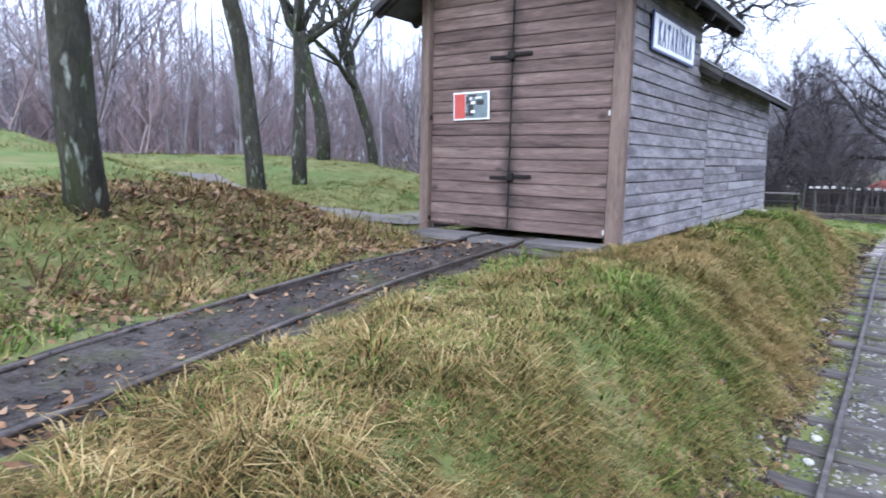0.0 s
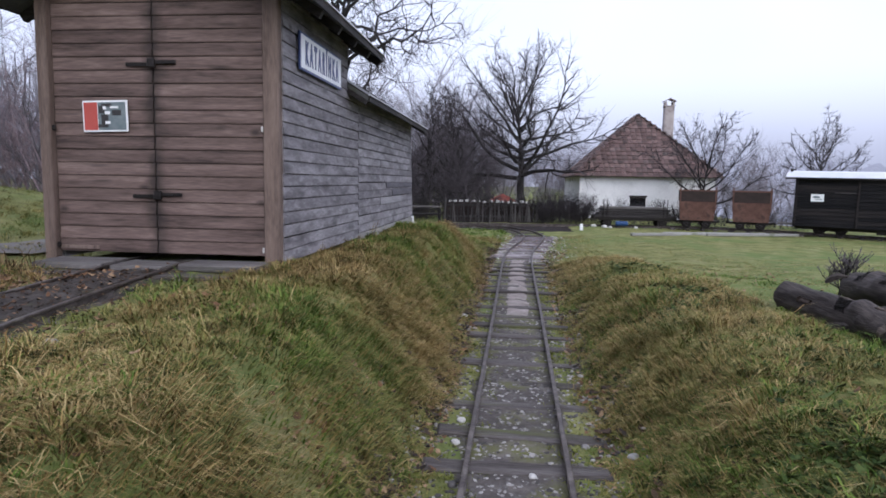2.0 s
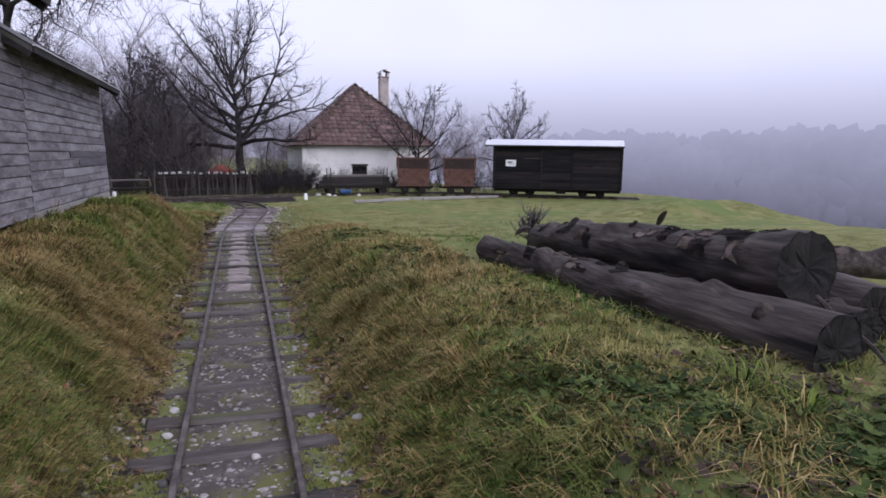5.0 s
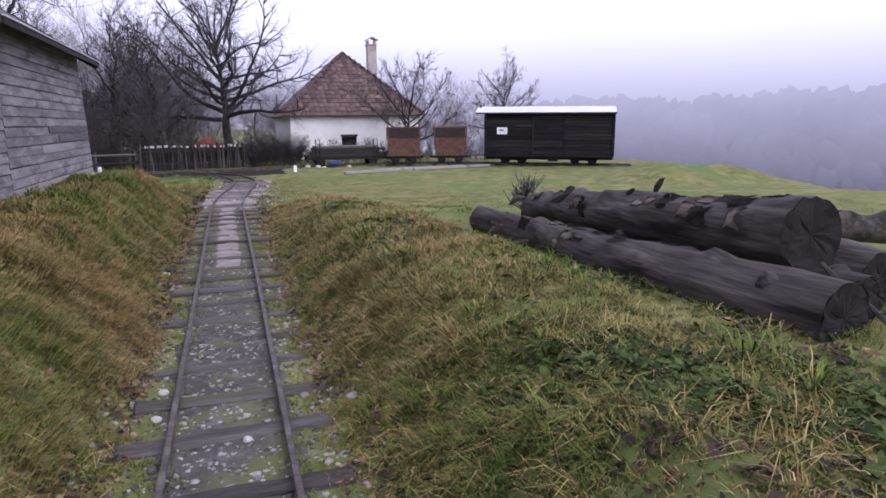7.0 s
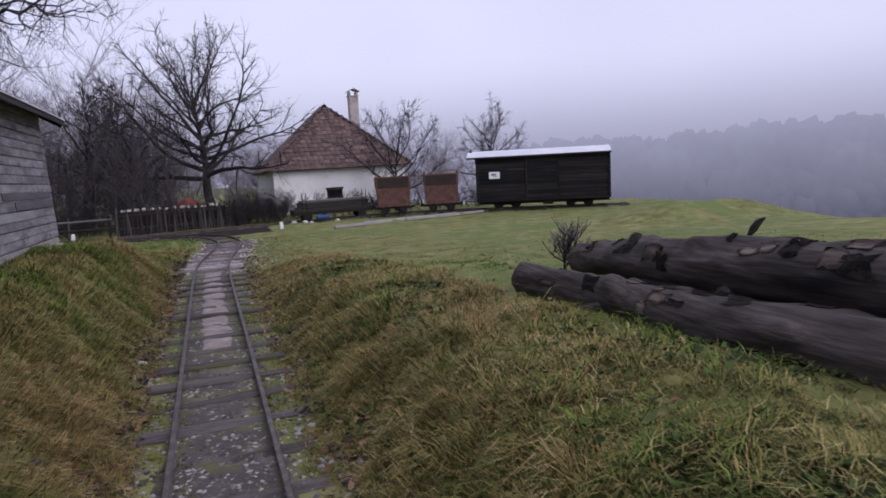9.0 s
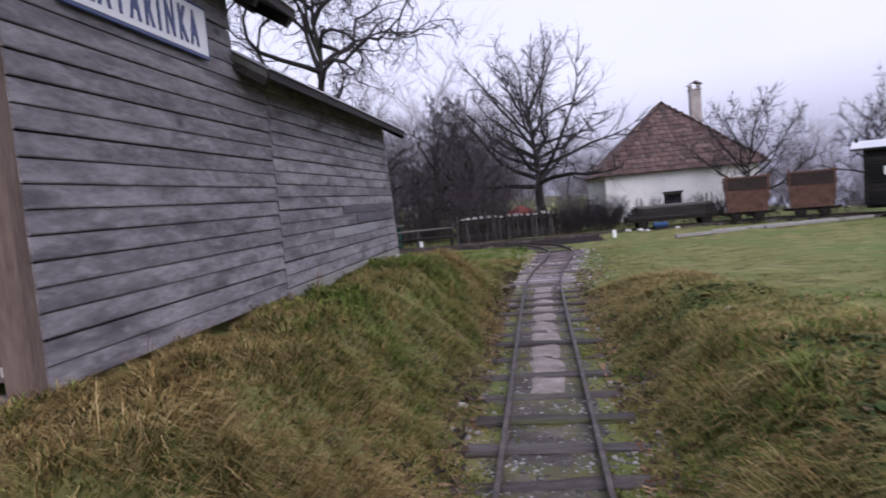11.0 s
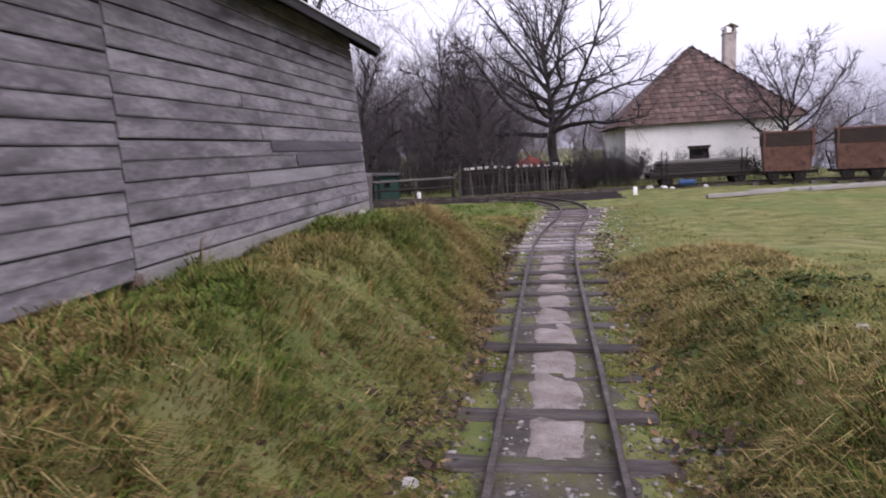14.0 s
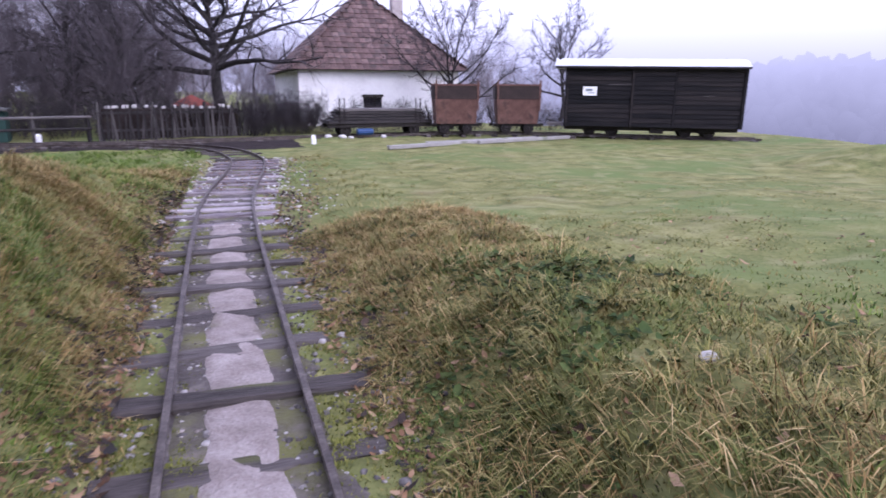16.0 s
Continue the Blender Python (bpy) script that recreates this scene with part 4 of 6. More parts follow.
# thickets of bare shrubs
def thicket(name, label, seed, n, area, hgt, mat):
    """Many slender leaning stems with twigs, as one sheet of growth."""
    rnd = random.Random(seed)
    V, T = [], []

    def stick(a, b, r0, r1):
        d = (b - a).normalized()
        u = d.cross(Vector((0.3, 0.9, 0.1))).normalized()
        v = d.cross(u)
        k = len(V)
        for p, r in ((a, r0), (b, r1)):
            for q in range(3):
                an = 2.094 * q
                V.append(p + (u * math.cos(an) + v * math.sin(an)) * r)
        for q in range(3):
            w = (q + 1) % 3
            T.append((k + q, k + w, k + 3 + w))
            T.append((k + q, k + 3 + w, k + 3 + q))

    for _ in range(n):
        x, y = rnd.uniform(area[0], area[1]), rnd.uniform(area[2], area[3])
        p = Vector(on_land(x, y, -0.1))
        h = hgt * rnd.uniform(0.55, 1.15)
        d = Vector((rnd.uniform(-0.6, 0.6), rnd.uniform(-0.6, 0.6), 1)).normalized()
        r = h * 0.0085
        for k in range(5):
            q = p + d * h / 5
            stick(p, q, r, r * 0.78)
            r *= 0.78
            for _ in range(4 if k else 2):
                e = (d * 0.7 + Vector((rnd.uniform(-1, 1), rnd.uniform(-1, 1), rnd.uniform(-0.1, 0.7)))).normalized()
                l = h * rnd.uniform(0.14, 0.34)
                m1 = q + e * l
                stick(q, m1, r * 0.6, r * 0.3)
                for _ in range(7):
                    e2 = (e + Vector((rnd.uniform(-1, 1), rnd.uniform(-1, 1), rnd.uniform(-0.4, 0.8)))).normalized()
                    b2 = q.lerp(m1, rnd.uniform(0.3, 1))
                    stick(b2, b2 + e2 * l * rnd.uniform(0.35, 0.8), r * 0.3, 0.003)
            p = q
            d = (d + Vector((rnd.uniform(-0.3, 0.3), rnd.uniform(-0.3, 0.3), 0.05))).normalized()
    ob = new(name, fast_mesh(name, [tuple(v) for v in V], T, mat))
    return tagged(ob, label, "shrubs", kind="stuff")


thicket("shrub_thicket", "dense thicket of bare dark shrubs and saplings behind the fence", 3, 210, (-15, -0.9, 29, 38), 4.4, M_TWIG)
thicket("shrub_thicket", "dense thicket of bare saplings behind the shed", 4, 90, (-16, -6.8, 19, 27.5), 3.8, M_TWIG)
thicket("shrub_thicket", "bare thicket behind the cottage, paled by painted mist", 6, 280, (-6, 20, 43, 56), 4.3, M_HAZETWIG)
thicket("far_woods", "bare woods behind the thicket with mist painted into their colour", 7, 330, (-40, -3, 42, 66), 9.0, M_HAZETWIG)
thicket("far_woods", "bare woods beyond the rising meadow, greyed by painted mist", 8, 300, (-58, -23, -12, 60), 11, M_HAZETWIG)
thicket("far_woods", "reddish bare birch woods beyond the rising meadow, paled by painted mist", 9, 260, (-42, -21, 2, 34), 6.5, M_REDHAZETWIG)


def stems(name, label, seed, n, area, hgt, mat):
    """Slender upright trunks of a far wood, six-sided and slightly bent."""
    r_ = np.random.RandomState(seed)
    x, y = r_.uniform(area[0], area[1], n), r_.uniform(area[2], area[3], n)
    z = land(x, y) - 0.2
    hh = hgt * r_.uniform(0.7, 1.2, n)
    lx, ly = r_.normal(0, 0.35, n), r_.normal(0, 0.35, n)
    rr = r_.uniform(0.05, 0.14, n)
    an = np.arange(5) * 2 * math.pi / 5
    V = []
    for f in (0.0, 0.35, 0.7, 1.0):
        b_ = f * f
        V.append(np.stack([(x + lx * f + 0.25 * np.sin(7 * f + x) * f)[:, None] + (rr * (1 - 0.75 * f))[:, None] * np.cos(an), (y + ly * b_)[:, None] + (rr * (1 - 0.75 * f))[:, None] * np.sin(an), (z + hh * f)[:, None] + 0 * an], -1))
    V = np.stack(V, 1).reshape(n * 20, 3)
    T = []
    for s in range(3):
        for k in range(5):
            w = (k + 1) % 5
            T += [(s * 5 + k, s * 5 + w, s * 5 + 5 + w), (s * 5 + k, s * 5 + 5 + w, s * 5 + 5 + k)]
    T = np.array(T)[None] + (np.arange(n) * 20)[:, None, None]
    return tagged(new(name, fast_mesh(name, V, T.reshape(-1, 3), mat)), label, "woods", kind="stuff")


stems("far_trunks", "slender trunks of a bare wood, greyed by painted mist", 14, 420, (-60, -22, -12, 60), 10, M_HAZETWIG)


# far wooded hills, with the mist painted into their glow
def hill(name, label, r, a0, a1, base, top, rough, mat, seed, n, size):
    """A valley side covered with rounded bare tree crowns."""
    rnd = np.random.RandomState(seed)
    g = (1 + 5 ** 0.5) / 2
    ico = np.array([(-1, g, 0), (1, g, 0), (-1, -g, 0), (1, -g, 0), (0, -1, g), (0, 1, g), (0, -1, -g), (0, 1, -g), (g, 0, -1), (g, 0, 1), (-g, 0, -1), (-g, 0, 1)]) / 1.9
    fi = np.array([(0, 11, 5), (0, 5, 1), (0, 1, 7), (0, 7, 10), (0, 10, 11), (1, 5, 9), (5, 11, 4), (11, 10, 2), (10, 7, 6), (7, 1, 8), (3, 9, 4), (3, 4, 2), (3, 2, 6), (3, 6, 8), (3, 8, 9), (4, 9, 5), (2, 4, 11), (6, 2, 10), (8, 6, 7), (9, 8, 1)])
    a = np.radians(rnd.uniform(a0, a1, n))
    f = rnd.uniform(0, 1, n)
    crest = top + rough * (np.sin(a * 9 + seed) + 0.6 * np.sin(a * 23 + 2 * seed) + 0.4 * np.sin(a * 61))
    z = base + (crest - base) * f ** 0.4
    rad = r + 45 * f + rnd.uniform(-6, 6, n)
    s = size * rnd.uniform(0.6, 1.25, n)
    c3 = np.stack([rad * np.cos(a), rad * np.sin(a), z], -1)
    V = ico[None] * rnd.uniform(0.75, 1.25, (n, 12, 1)) * np.stack([s, s, s * 1.35], -1)[:, None] + c3[:, None]
    T = fi[None] + (np.arange(n) * 12)[:, None, None]
    # the slope under the trees
    k = 60
    aa = np.radians(np.linspace(a0, a1, k))
    S = np.concatenate([np.stack([q * np.cos(aa), q * np.sin(aa), np.full(k, zz)], -1) for q, zz in ((r, base), (r + 50, top - size * 0.6), (r + 90, base))])
    q = np.arange(k - 1)
    F = np.concatenate([np.stack(t, -1) for t in ((q, q + 1, q + k), (q + 1, q + k + 1, q + k), (q + k, q + k + 1, q + 2 * k), (q + k + 1, q + 2 * k + 1, q + 2 * k))]) + n * 12
    return tagged(new(name, fast_mesh(name, np.concatenate([V.reshape(-1, 3), S]), np.concatenate([T.reshape(-1, 3), F]), mat)), label, "distant woods", kind="stuff")


hill("wooded_hill", "dark wooded valley side with mist painted into its glow", 150, -95, 66, -40, 7.0, 0.7, M_HILL, 2, 9000, 1.9)
hill("wooded_hill", "woods far off behind the cottage and thicket, pale with painted mist", 260, 80, 250, -10, 2, 1.0, M_HILLFAR, 9, 3000, 2.5)


# ---- cottage ----
house = tagged(new("cottage"), "white limewashed cottage with an old red hipped tile roof", "house")
HX0, HX1, HY0, HY1, HE = 3.1, 9.7, 33.2, 43.5, 2.22
RY0, RY1, RX, RZ = 37.7, 39.6, 6.6, 5.65
hz = -0.2
bm = nb()
wx0, wx1, wz0, wz1 = 5.62, 6.4, 0.62, 1.08
box(bm, ((HX0 + wx0) / 2, HY0 + 0.2, (hz + HE) / 2), (wx0 - HX0, 0.4, HE - hz))
box(bm, ((HX1 + wx1) / 2, HY0 + 0.2, (hz + HE) / 2), (HX1 - wx1, 0.4, HE - hz))
box(bm, ((wx0 + wx1) / 2, HY0 + 0.2, (hz + wz0) / 2), (wx1 - wx0, 0.4, wz0 - hz))
box(bm, ((wx0 + wx1) / 2, HY0 + 0.2, (HE + wz1) / 2), (wx1 - wx0, 0.4, HE - wz1))
part("front_wall", bm, M_PLASTER, house)
for xx in (HX0 + 0.2, HX1 - 0.2):
    part("side_wall", box(nb(), (xx, (HY0 + HY1) / 2 + 0.1, (hz + HE) / 2), (0.4, HY1 - HY0 - 0.6, HE - hz)), M_PLASTER, house)
part("back_wall", box(nb(), ((HX0 + HX1) / 2, HY1, (hz + HE) / 2), (HX1 - HX0, 0.4, HE - hz)), M_PLASTER, house)
win = part("window", box(box(nb(), ((wx0 + wx1) / 2, HY0 + 0.05, wz1 - 0.03), (wx1 - wx0, 0.07, 0.06)), ((wx0 + wx1) / 2, HY0 + 0.05, wz0 + 0.03), (wx1 - wx0, 0.07, 0.06)), M_DARKWOOD, house)
part("pane", box(nb(), ((wx0 + wx1) / 2, HY0 + 0.1, (wz0 + wz1) / 2), (wx1 - wx0, 0.02, wz1 - wz0)), M_GLASS, win)
part("lintel", box(nb(), ((wx0 + wx1) / 2, HY0 - 0.02, wz1 + 0.05), (wx1 - wx0 + 0.1, 0.08, 0.09), bevel=0.01), M_DARKWOOD, house, "dark timber lintel")
# roof planes
o = 0.32
ez = HE - 0.12
c = [(HX0 - o, HY0 - o, ez), (HX1 + o, HY0 - o, ez), (HX1 + o, HY1 + o, ez), (HX0 - o, HY1 + o, ez)]
rf, rb = (RX, RY0, RZ), (RX, RY1, RZ)
bm = nb()
vs = [bm.verts.new(p) for p in c] + [bm.verts.new(rf), bm.verts.new(rb)]
for f in ((0, 1, 4), (1, 2, 5, 4), (2, 3, 5), (3, 0, 4, 5), (3, 2, 1, 0)):
    bm.faces.new([vs[i] for i in f])
roof_ob = part("roof", bm, M_DARKWOOD, house, "old red clay tile roof")


def tile_mesh():
    bm = nb()
    w, l = 0.25, 0.44
    n = 5
    rows = []
    for j, yy in enumerate((0, l)):
        rows.append([bm.verts.new((w * (i / (n - 1) - 0.5), yy - (0.035 * (1 - (2 * i / (n - 1) - 1) ** 2) if j == 0 else 0), 0.045 - 0.03 * j + 0.012 * math.sin(math.pi * i / (n - 1)))) for i in range(n)])
    low = [bm.verts.new((w * (i / (n - 1) - 0.5), -0.03 * (1 - (2 * i / (n - 1) - 1) ** 2), 0.02)) for i in range(n)]
    for i in range(n - 1):
        bm.faces.new((rows[0][i], rows[0][i + 1], rows[1][i + 1], rows[1][i]))
        bm.faces.new((low[i], low[i + 1], rows[0][i + 1], rows[0][i]))
    return bm


def tile_face(p0, p1, top0, top1, seed, singles):
    """Rows of tiles on a roof plane from the eave p0-p1 to the ridge top0-top1; the first ones are single pieces."""
    rnd = random.Random(seed)
    p0, p1, top0, top1 = map(Vector, (p0, p1, top0, top1))
    ex = (p1 - p0).normalized()
    nrm = ex.cross((top0 + top1) / 2 - p0).normalized()
    ey = nrm.cross(ex)
    H = (top0 - p0).dot(ey)
    tb = tile_mesh()
    tb.verts.index_update()
    base = np.array([v.co[:] for v in tb.verts])
    tb.faces.ensure_lookup_table()
    quads4 = [[v.index for v in f.verts] for f in tb.faces]
    me = bpy.data.meshes.new("tile")
    tb.to_mesh(me)
    tb.free()
    me.materials.append(M_TILE)
    V, F = [], []
    rows = int(H / 0.36)
    count = 0
    for r in range(rows):
        t = r / rows
        a, b = p0.lerp(top0, t), p1.lerp(top1, t)
        L = (b - a).length
        k = int(L / 0.255)
        for i in range(k):
            pos = a + ex * ((i + 0.5) * L / k) + nrm * rnd.uniform(0.0, 0.014) + ey * rnd.uniform(-0.012, 0.012)
            m = Matrix((ex, ey, nrm)).transposed().to_4x4()
            m.translation = pos
            if count < singles:
                ob = new("tile", me)
                ob.parent = roof_ob
                ob.matrix_basis = m
                count += 1
            else:
                M3 = np.array(m)
                off = len(V)
                V.extend((base @ M3[:3, :3].T + M3[:3, 3]).tolist())
                F.extend([[q + off for q in f] for f in quads4])
    if V:
        ob = new("tiling", mesh_from("tiling", V, F, M_TILESTUFF))
        ob.parent = roof_ob
        tagged(ob, "rows of old red clay tiles", kind="stuff")


tile_face(c[0], c[1], rf, rf, 1, 290)
tile_face(c[3], c[0], rb, rf, 2, 0)
tile_face(c[1], c[2], rf, rb, 3, 0)
CX, CY = 8.35, 38.0
chim = part("chimney", box(nb(), (CX, CY, 5.15), (0.52, 0.52, 2.0), bevel=0.02), M_CHIMNEY, house, "pale sooty plastered chimney")
bm = nb()
box(bm, (CX, CY, 6.17), (0.6, 0.6, 0.06), bevel=0.012)
for xx in (-0.21, 0.21):
    for yy in (-0.21, 0.21):
        box(bm, (CX + xx, CY + yy, 6.3), (0.09, 0.09, 0.22))
prism(bm, [(CX - 0.34, 6.4), (CX, 6.56), (CX + 0.34, 6.4), (CX + 0.34, 6.44), (CX, 6.61), (CX - 0.34, 6.44)], CY - 0.34, CY + 0.34)
part("chimney_cap", bm, M_CHIMNEY, chim)


# ---- wagons ----
def wheel(parent, at, r=0.17):
    bm = nb()
    tube(bm, [(at[0], at[1] - 0.03, at[2]), (at[0], at[1] + 0.03, at[2])], [r, r], 20)
    tube(bm, [(at[0], at[1] + 0.03, at[2]), (at[0], at[1] + 0.045, at[2])], [r + 0.02, r + 0.02], 20)
    tube(bm, [(at[0], at[1] - 0.07, at[2]), (at[0], at[1] - 0.03, at[2])], [0.05, 0.06], 10)
    return part("wheel", bm, M_IRON, parent)


van = thing("goods_van", "black planked narrow-gauge goods van with a pale metal roof", "wagon", (12.88, 24.6, -0.02), -29.5, ry=0.5)
VL, VW, VZ0, VZ1 = 5.2, 1.7, 0.3, 2.08
body = part("body", box(nb(), (0, 0, (VZ0 + VZ1) / 2), (VL - 0.06, VW - 0.06, VZ1 - VZ0)), M_DARKWOOD, van)
rows = 13
ph = (VZ1 - VZ0) / rows
pl = [plank_mesh("van_plank", ln, ph, M_WAGON, 70 + i, 0.02, "x") for i, ln in enumerate((1.94, 1.2, 1.94))]
rnd = random.Random(8)
for r in range(rows):
    for j, cx in enumerate((-1.6, 0.0, 1.6)):
        ob = new("plank", pl[j])
        ob.parent = body
        ob.matrix_basis = pose(cx, -VW / 2 + 0.03 - (0.03 if j == 1 else 0), VZ0 + ph * (r + 0.5), 0, rnd.uniform(-0.1, 0.1))
for xx in (-VL / 2, VL / 2):
    part("end_panel", box(nb(), (xx, 0, 1.19), (0.05, VW, 1.78), bevel=0.01), M_WAGON, van)
for xx in (-VL / 2 + 0.04, -0.62, 0.62, VL / 2 - 0.04):
    part("stanchion", box(nb(), (xx, -VW / 2 - 0.015, 1.19), (0.07, 0.04, 1.78), bevel=0.006), M_WAGON, van)
bm = nb()
pts = [(-VW / 2 - 0.14, 2.07), (-VW / 2 - 0.14, 2.11), (-0.55, 2.29), (0, 2.35), (0.55, 2.29), (VW / 2 + 0.14, 2.11), (VW / 2 + 0.14, 2.07), (0, 2.27)]
a = [bm.verts.new((-VL / 2 - 0.35, y, z)) for y, z in pts]
b = [bm.verts.new((VL / 2 + 0.05, y, z)) for y, z in pts]
for i in range(len(pts)):
    j = (i + 1) % len(pts)
    bm.faces.new((a[i], a[j], b[j], b[i]))
bm.faces.new(a[::-1])
bm.faces.new(b)
bmesh.ops.recalc_face_normals(bm, faces=bm.faces[:])
vr = part("roof", bm, M_ZINC, van, "pale zinc sheet roof")
part("eave_board", box(nb(), (-0.15, -VW / 2 - 0.15, 2.06), (VL + 0.4, 0.025, 0.06)), M_WAGON, vr)
part("stove_pipe", tube(nb(), [(-VL / 2 - 0.22, -0.5, 2.07), (-VL / 2 - 0.22, -0.5, 2.42)], [0.035, 0.045], 8), M_IRON, vr)
notice = part("notice", box(nb(), (-VL / 2 + 0.72, -VW / 2 - 0.012, 1.36), (0.42, 0.014, 0.27), bevel=0.003), M_WHITE, van, "white notice plate")
part("notice_bars", box(box(nb(), (-VL / 2 + 0.69, -VW / 2 - 0.022, 1.39), (0.2, 0.006, 0.07)), (-VL / 2 + 0.76, -VW / 2 - 0.022, 1.31), (0.22, 0.006, 0.02)), M_GREYPRINT, notice)
part("scratch", box(box(nb(), (-0.9, -VW / 2 - 0.012, 1.56), (0.9, 0.006, 0.012)), (1.6, -VW / 2 - 0.012, 1.25), (0.3, 0.006, 0.012)), M_BEAM, van)
part("frame", box(box(nb(), (0, -0.4, 0.24), (VL, 0.1, 0.12)), (0, 0.4, 0.24), (VL, 0.1, 0.12)), M_IRON, van)
for xx in (-1.8, -1.1, 1.1, 1.8):
    wheel(van, (xx, -0.34, 0.17))
    wheel(van, (xx, 0.34, 0.17))
for xx in (-1.45, 1.45):
    part("bogie", box(nb(), (xx, -0.42, 0.2), (1.0, 0.06, 0.12), bevel=0.01), M_IRON, van)
part("brake_box", box(nb(), (0.2, -0.6, 0.22), (0.4, 0.2, 0.2), bevel=0.01), M_IRON, van)
part("steps", box(nb(), (-VL / 2 - 0.3, -0.4, 0.35), (0.5, 0.5, 0.08), bevel=0.01), M_BEAM, van)


def tipper(at, rz):
    """A rusty mine tub on a small frame."""
    root = thing("mine_tub", "rusty steel mine tub wagon with a dark upper part", "wagon", at, rz, group="mine tubs")
    bm = nb()
    w0, w1, d0, d1, z0, z1 = 0.62, 0.67, 0.42, 0.55, 0.3, 1.48
    lo = [(-w0, -d0), (w0, -d0), (w0, d0), (-w0, d0)]
    hi = [(-w1, -d1), (w1, -d1), (w1, d1), (-w1, d1)]
    A = [bm.verts.new((x, y, z0)) for x, y in lo]
    B = [bm.verts.new((x, y, z0 + 0.75)) for x, y in hi]
    for i in range(4):
        j = (i + 1) % 4
        bm.faces.new((A[i], A[j], B[j], B[i]))
    bm.faces.new(A[::-1])
    part("tub", bm, M_RUST, root, "reddish rusty lower tub")
    # dark plates stand in for the tub's dark inside, open at the front
    bm = nb()
    zt = z0 + 0.755
    for (cx, cy, sx, sy) in ((0, -d1, 2 * w1, 0.03), (0, d1, 2 * w1, 0.03), (-w1, 0, 0.03, 2 * d1), (w1, 0, 0.03, 2 * d1)):
        box(bm, (cx, cy, (zt + z1) / 2), (sx + 0.02, sy, z1 - zt))
    part("dark_inside_plates", bm, M_RUSTDARK, root, "dark plates in place of the open tub inside")
    bm = nb()
    for (cx, cy, sx, sy) in ((0, -d1 - 0.02, 2 * w1 + 0.06, 0.03), (0, d1 + 0.02, 2 * w1 + 0.06, 0.03), (-w1 - 0.02, 0, 0.03, 2 * d1), (w1 + 0.02, 0, 0.03, 2 * d1)):
        box(bm, (cx, cy, z1), (sx, sy, 0.05))
    part("rim", bm, M_RUST, root)
    for xx in (-w1 + 0.02, w1 - 0.02):
        part("rib", box(nb(), (xx, -d1 - 0.03, (zt + z1) / 2 - 0.1), (0.05, 0.03, 0.9)), M_RUST, root)
    part("floor_pan", box(nb(), (0, 0, zt), (2 * w1 - 0.05, 2 * d1 - 0.05, 0.02)), M_RUSTDARK, root)
    part("frame", box(nb(), (0, 0, 0.25), (1.5, 0.5, 0.09), bevel=0.01), M_IRON, root)
    for xx in (-0.36, 0.36):
        wheel(root, (xx, -0.33, 0.15), 0.15)
        wheel(root, (xx, 0.33, 0.15), 0.15)
    for xx in (-0.8, 0.8):
        part("buffer", box(nb(), (xx, 0, 0.26), (0.14, 0.2, 0.1), bevel=0.015), M_IRON, root)
    part("lever", tube(nb(), [(-0.78, -0.3, 0.3), (-0.95, -0.32, 0.85)], [0.025, 0.02], 6), M_IRON, root)
    return root


tipper((7.15, 26.75, 0.05), -12)
tipper((9.05, 26.2, 0.05), -18)

flat = thing("flat_wagon", "low dark flat wagon loaded with grey boards", "wagon", (4.75, 27.2, 0.0), 2)
part("deck", box(nb(), (0, 0, 0.42), (3.3, 1.0, 0.1), bevel=0.01), M_DARKWOOD, flat)
part("frame", box(box(nb(), (0, -0.4, 0.32), (3.3, 0.08, 0.12)), (0, 0.4, 0.32), (3.3, 0.08, 0.12)), M_IRON, flat)
for xx in (-1.1, 1.1):
    for yy in (-0.33, 0.33):
        wheel(flat, (xx, yy, 0.17))
for xx in (-1.3, -1.15, 1.1, 1.25):
    part("stake", tube(nb(), [(xx, -0.5, 0.35), (xx, -0.5, 1.12)], [0.02, 0.018], 6), M_IRON, flat)
load = thing("board_pile", "pile of grey weathered boards under dark sheeting on the flat wagon", "boards", (4.75, 27.2, 0.47), 2)
rnd = random.Random(4)
for k in range(4):
    for j in range(4):
        part("board", box(nb(), (rnd.uniform(-0.06, 0.06), -0.36 + 0.24 * j, 0.05 + 0.085 * k), (2.9 - 0.1 * k, 0.22, 0.07), bevel=0.006), M_BEAM if k == 3 else M_DARKWOOD, load)
tub = thing("blue_barrel", "blue plastic barrel lying under the flat wagon", "barrel", (4.2, 26.55, 0.02), 0)
part("barrel_body", tube(nb(), [(-0.25, 0, 0.12), (-0.22, 0, 0.12), (0.22, 0, 0.12), (0.25, 0, 0.12)], [0.07, 0.1, 0.1, 0.07], 12), M_BLUEPAINT, tub)
for i, (x, y, s) in enumerate(((3.5, 26.5, 0.12), (3.75, 26.4, 0.09), (4.75, 26.5, 0.1), (3.1, 26.7, 0.11))):
    bm = nb()
    bmesh.ops.create_icosphere(bm, subdivisions=2, radius=s)
    for v in bm.verts:
        v.co.z *= 0.6
        v.co *= 1 + 0.35 * noise.noise(v.co * 7 + Vector((i, 0, 0)))
    ob = part("white_stone", bm, M_WHITESTONE)
    ob.matrix_basis = pose(x, y, float(land(x, y)) + s * 0.3)
    tagged(ob, "pale stone lying beside the goods track", "stone")
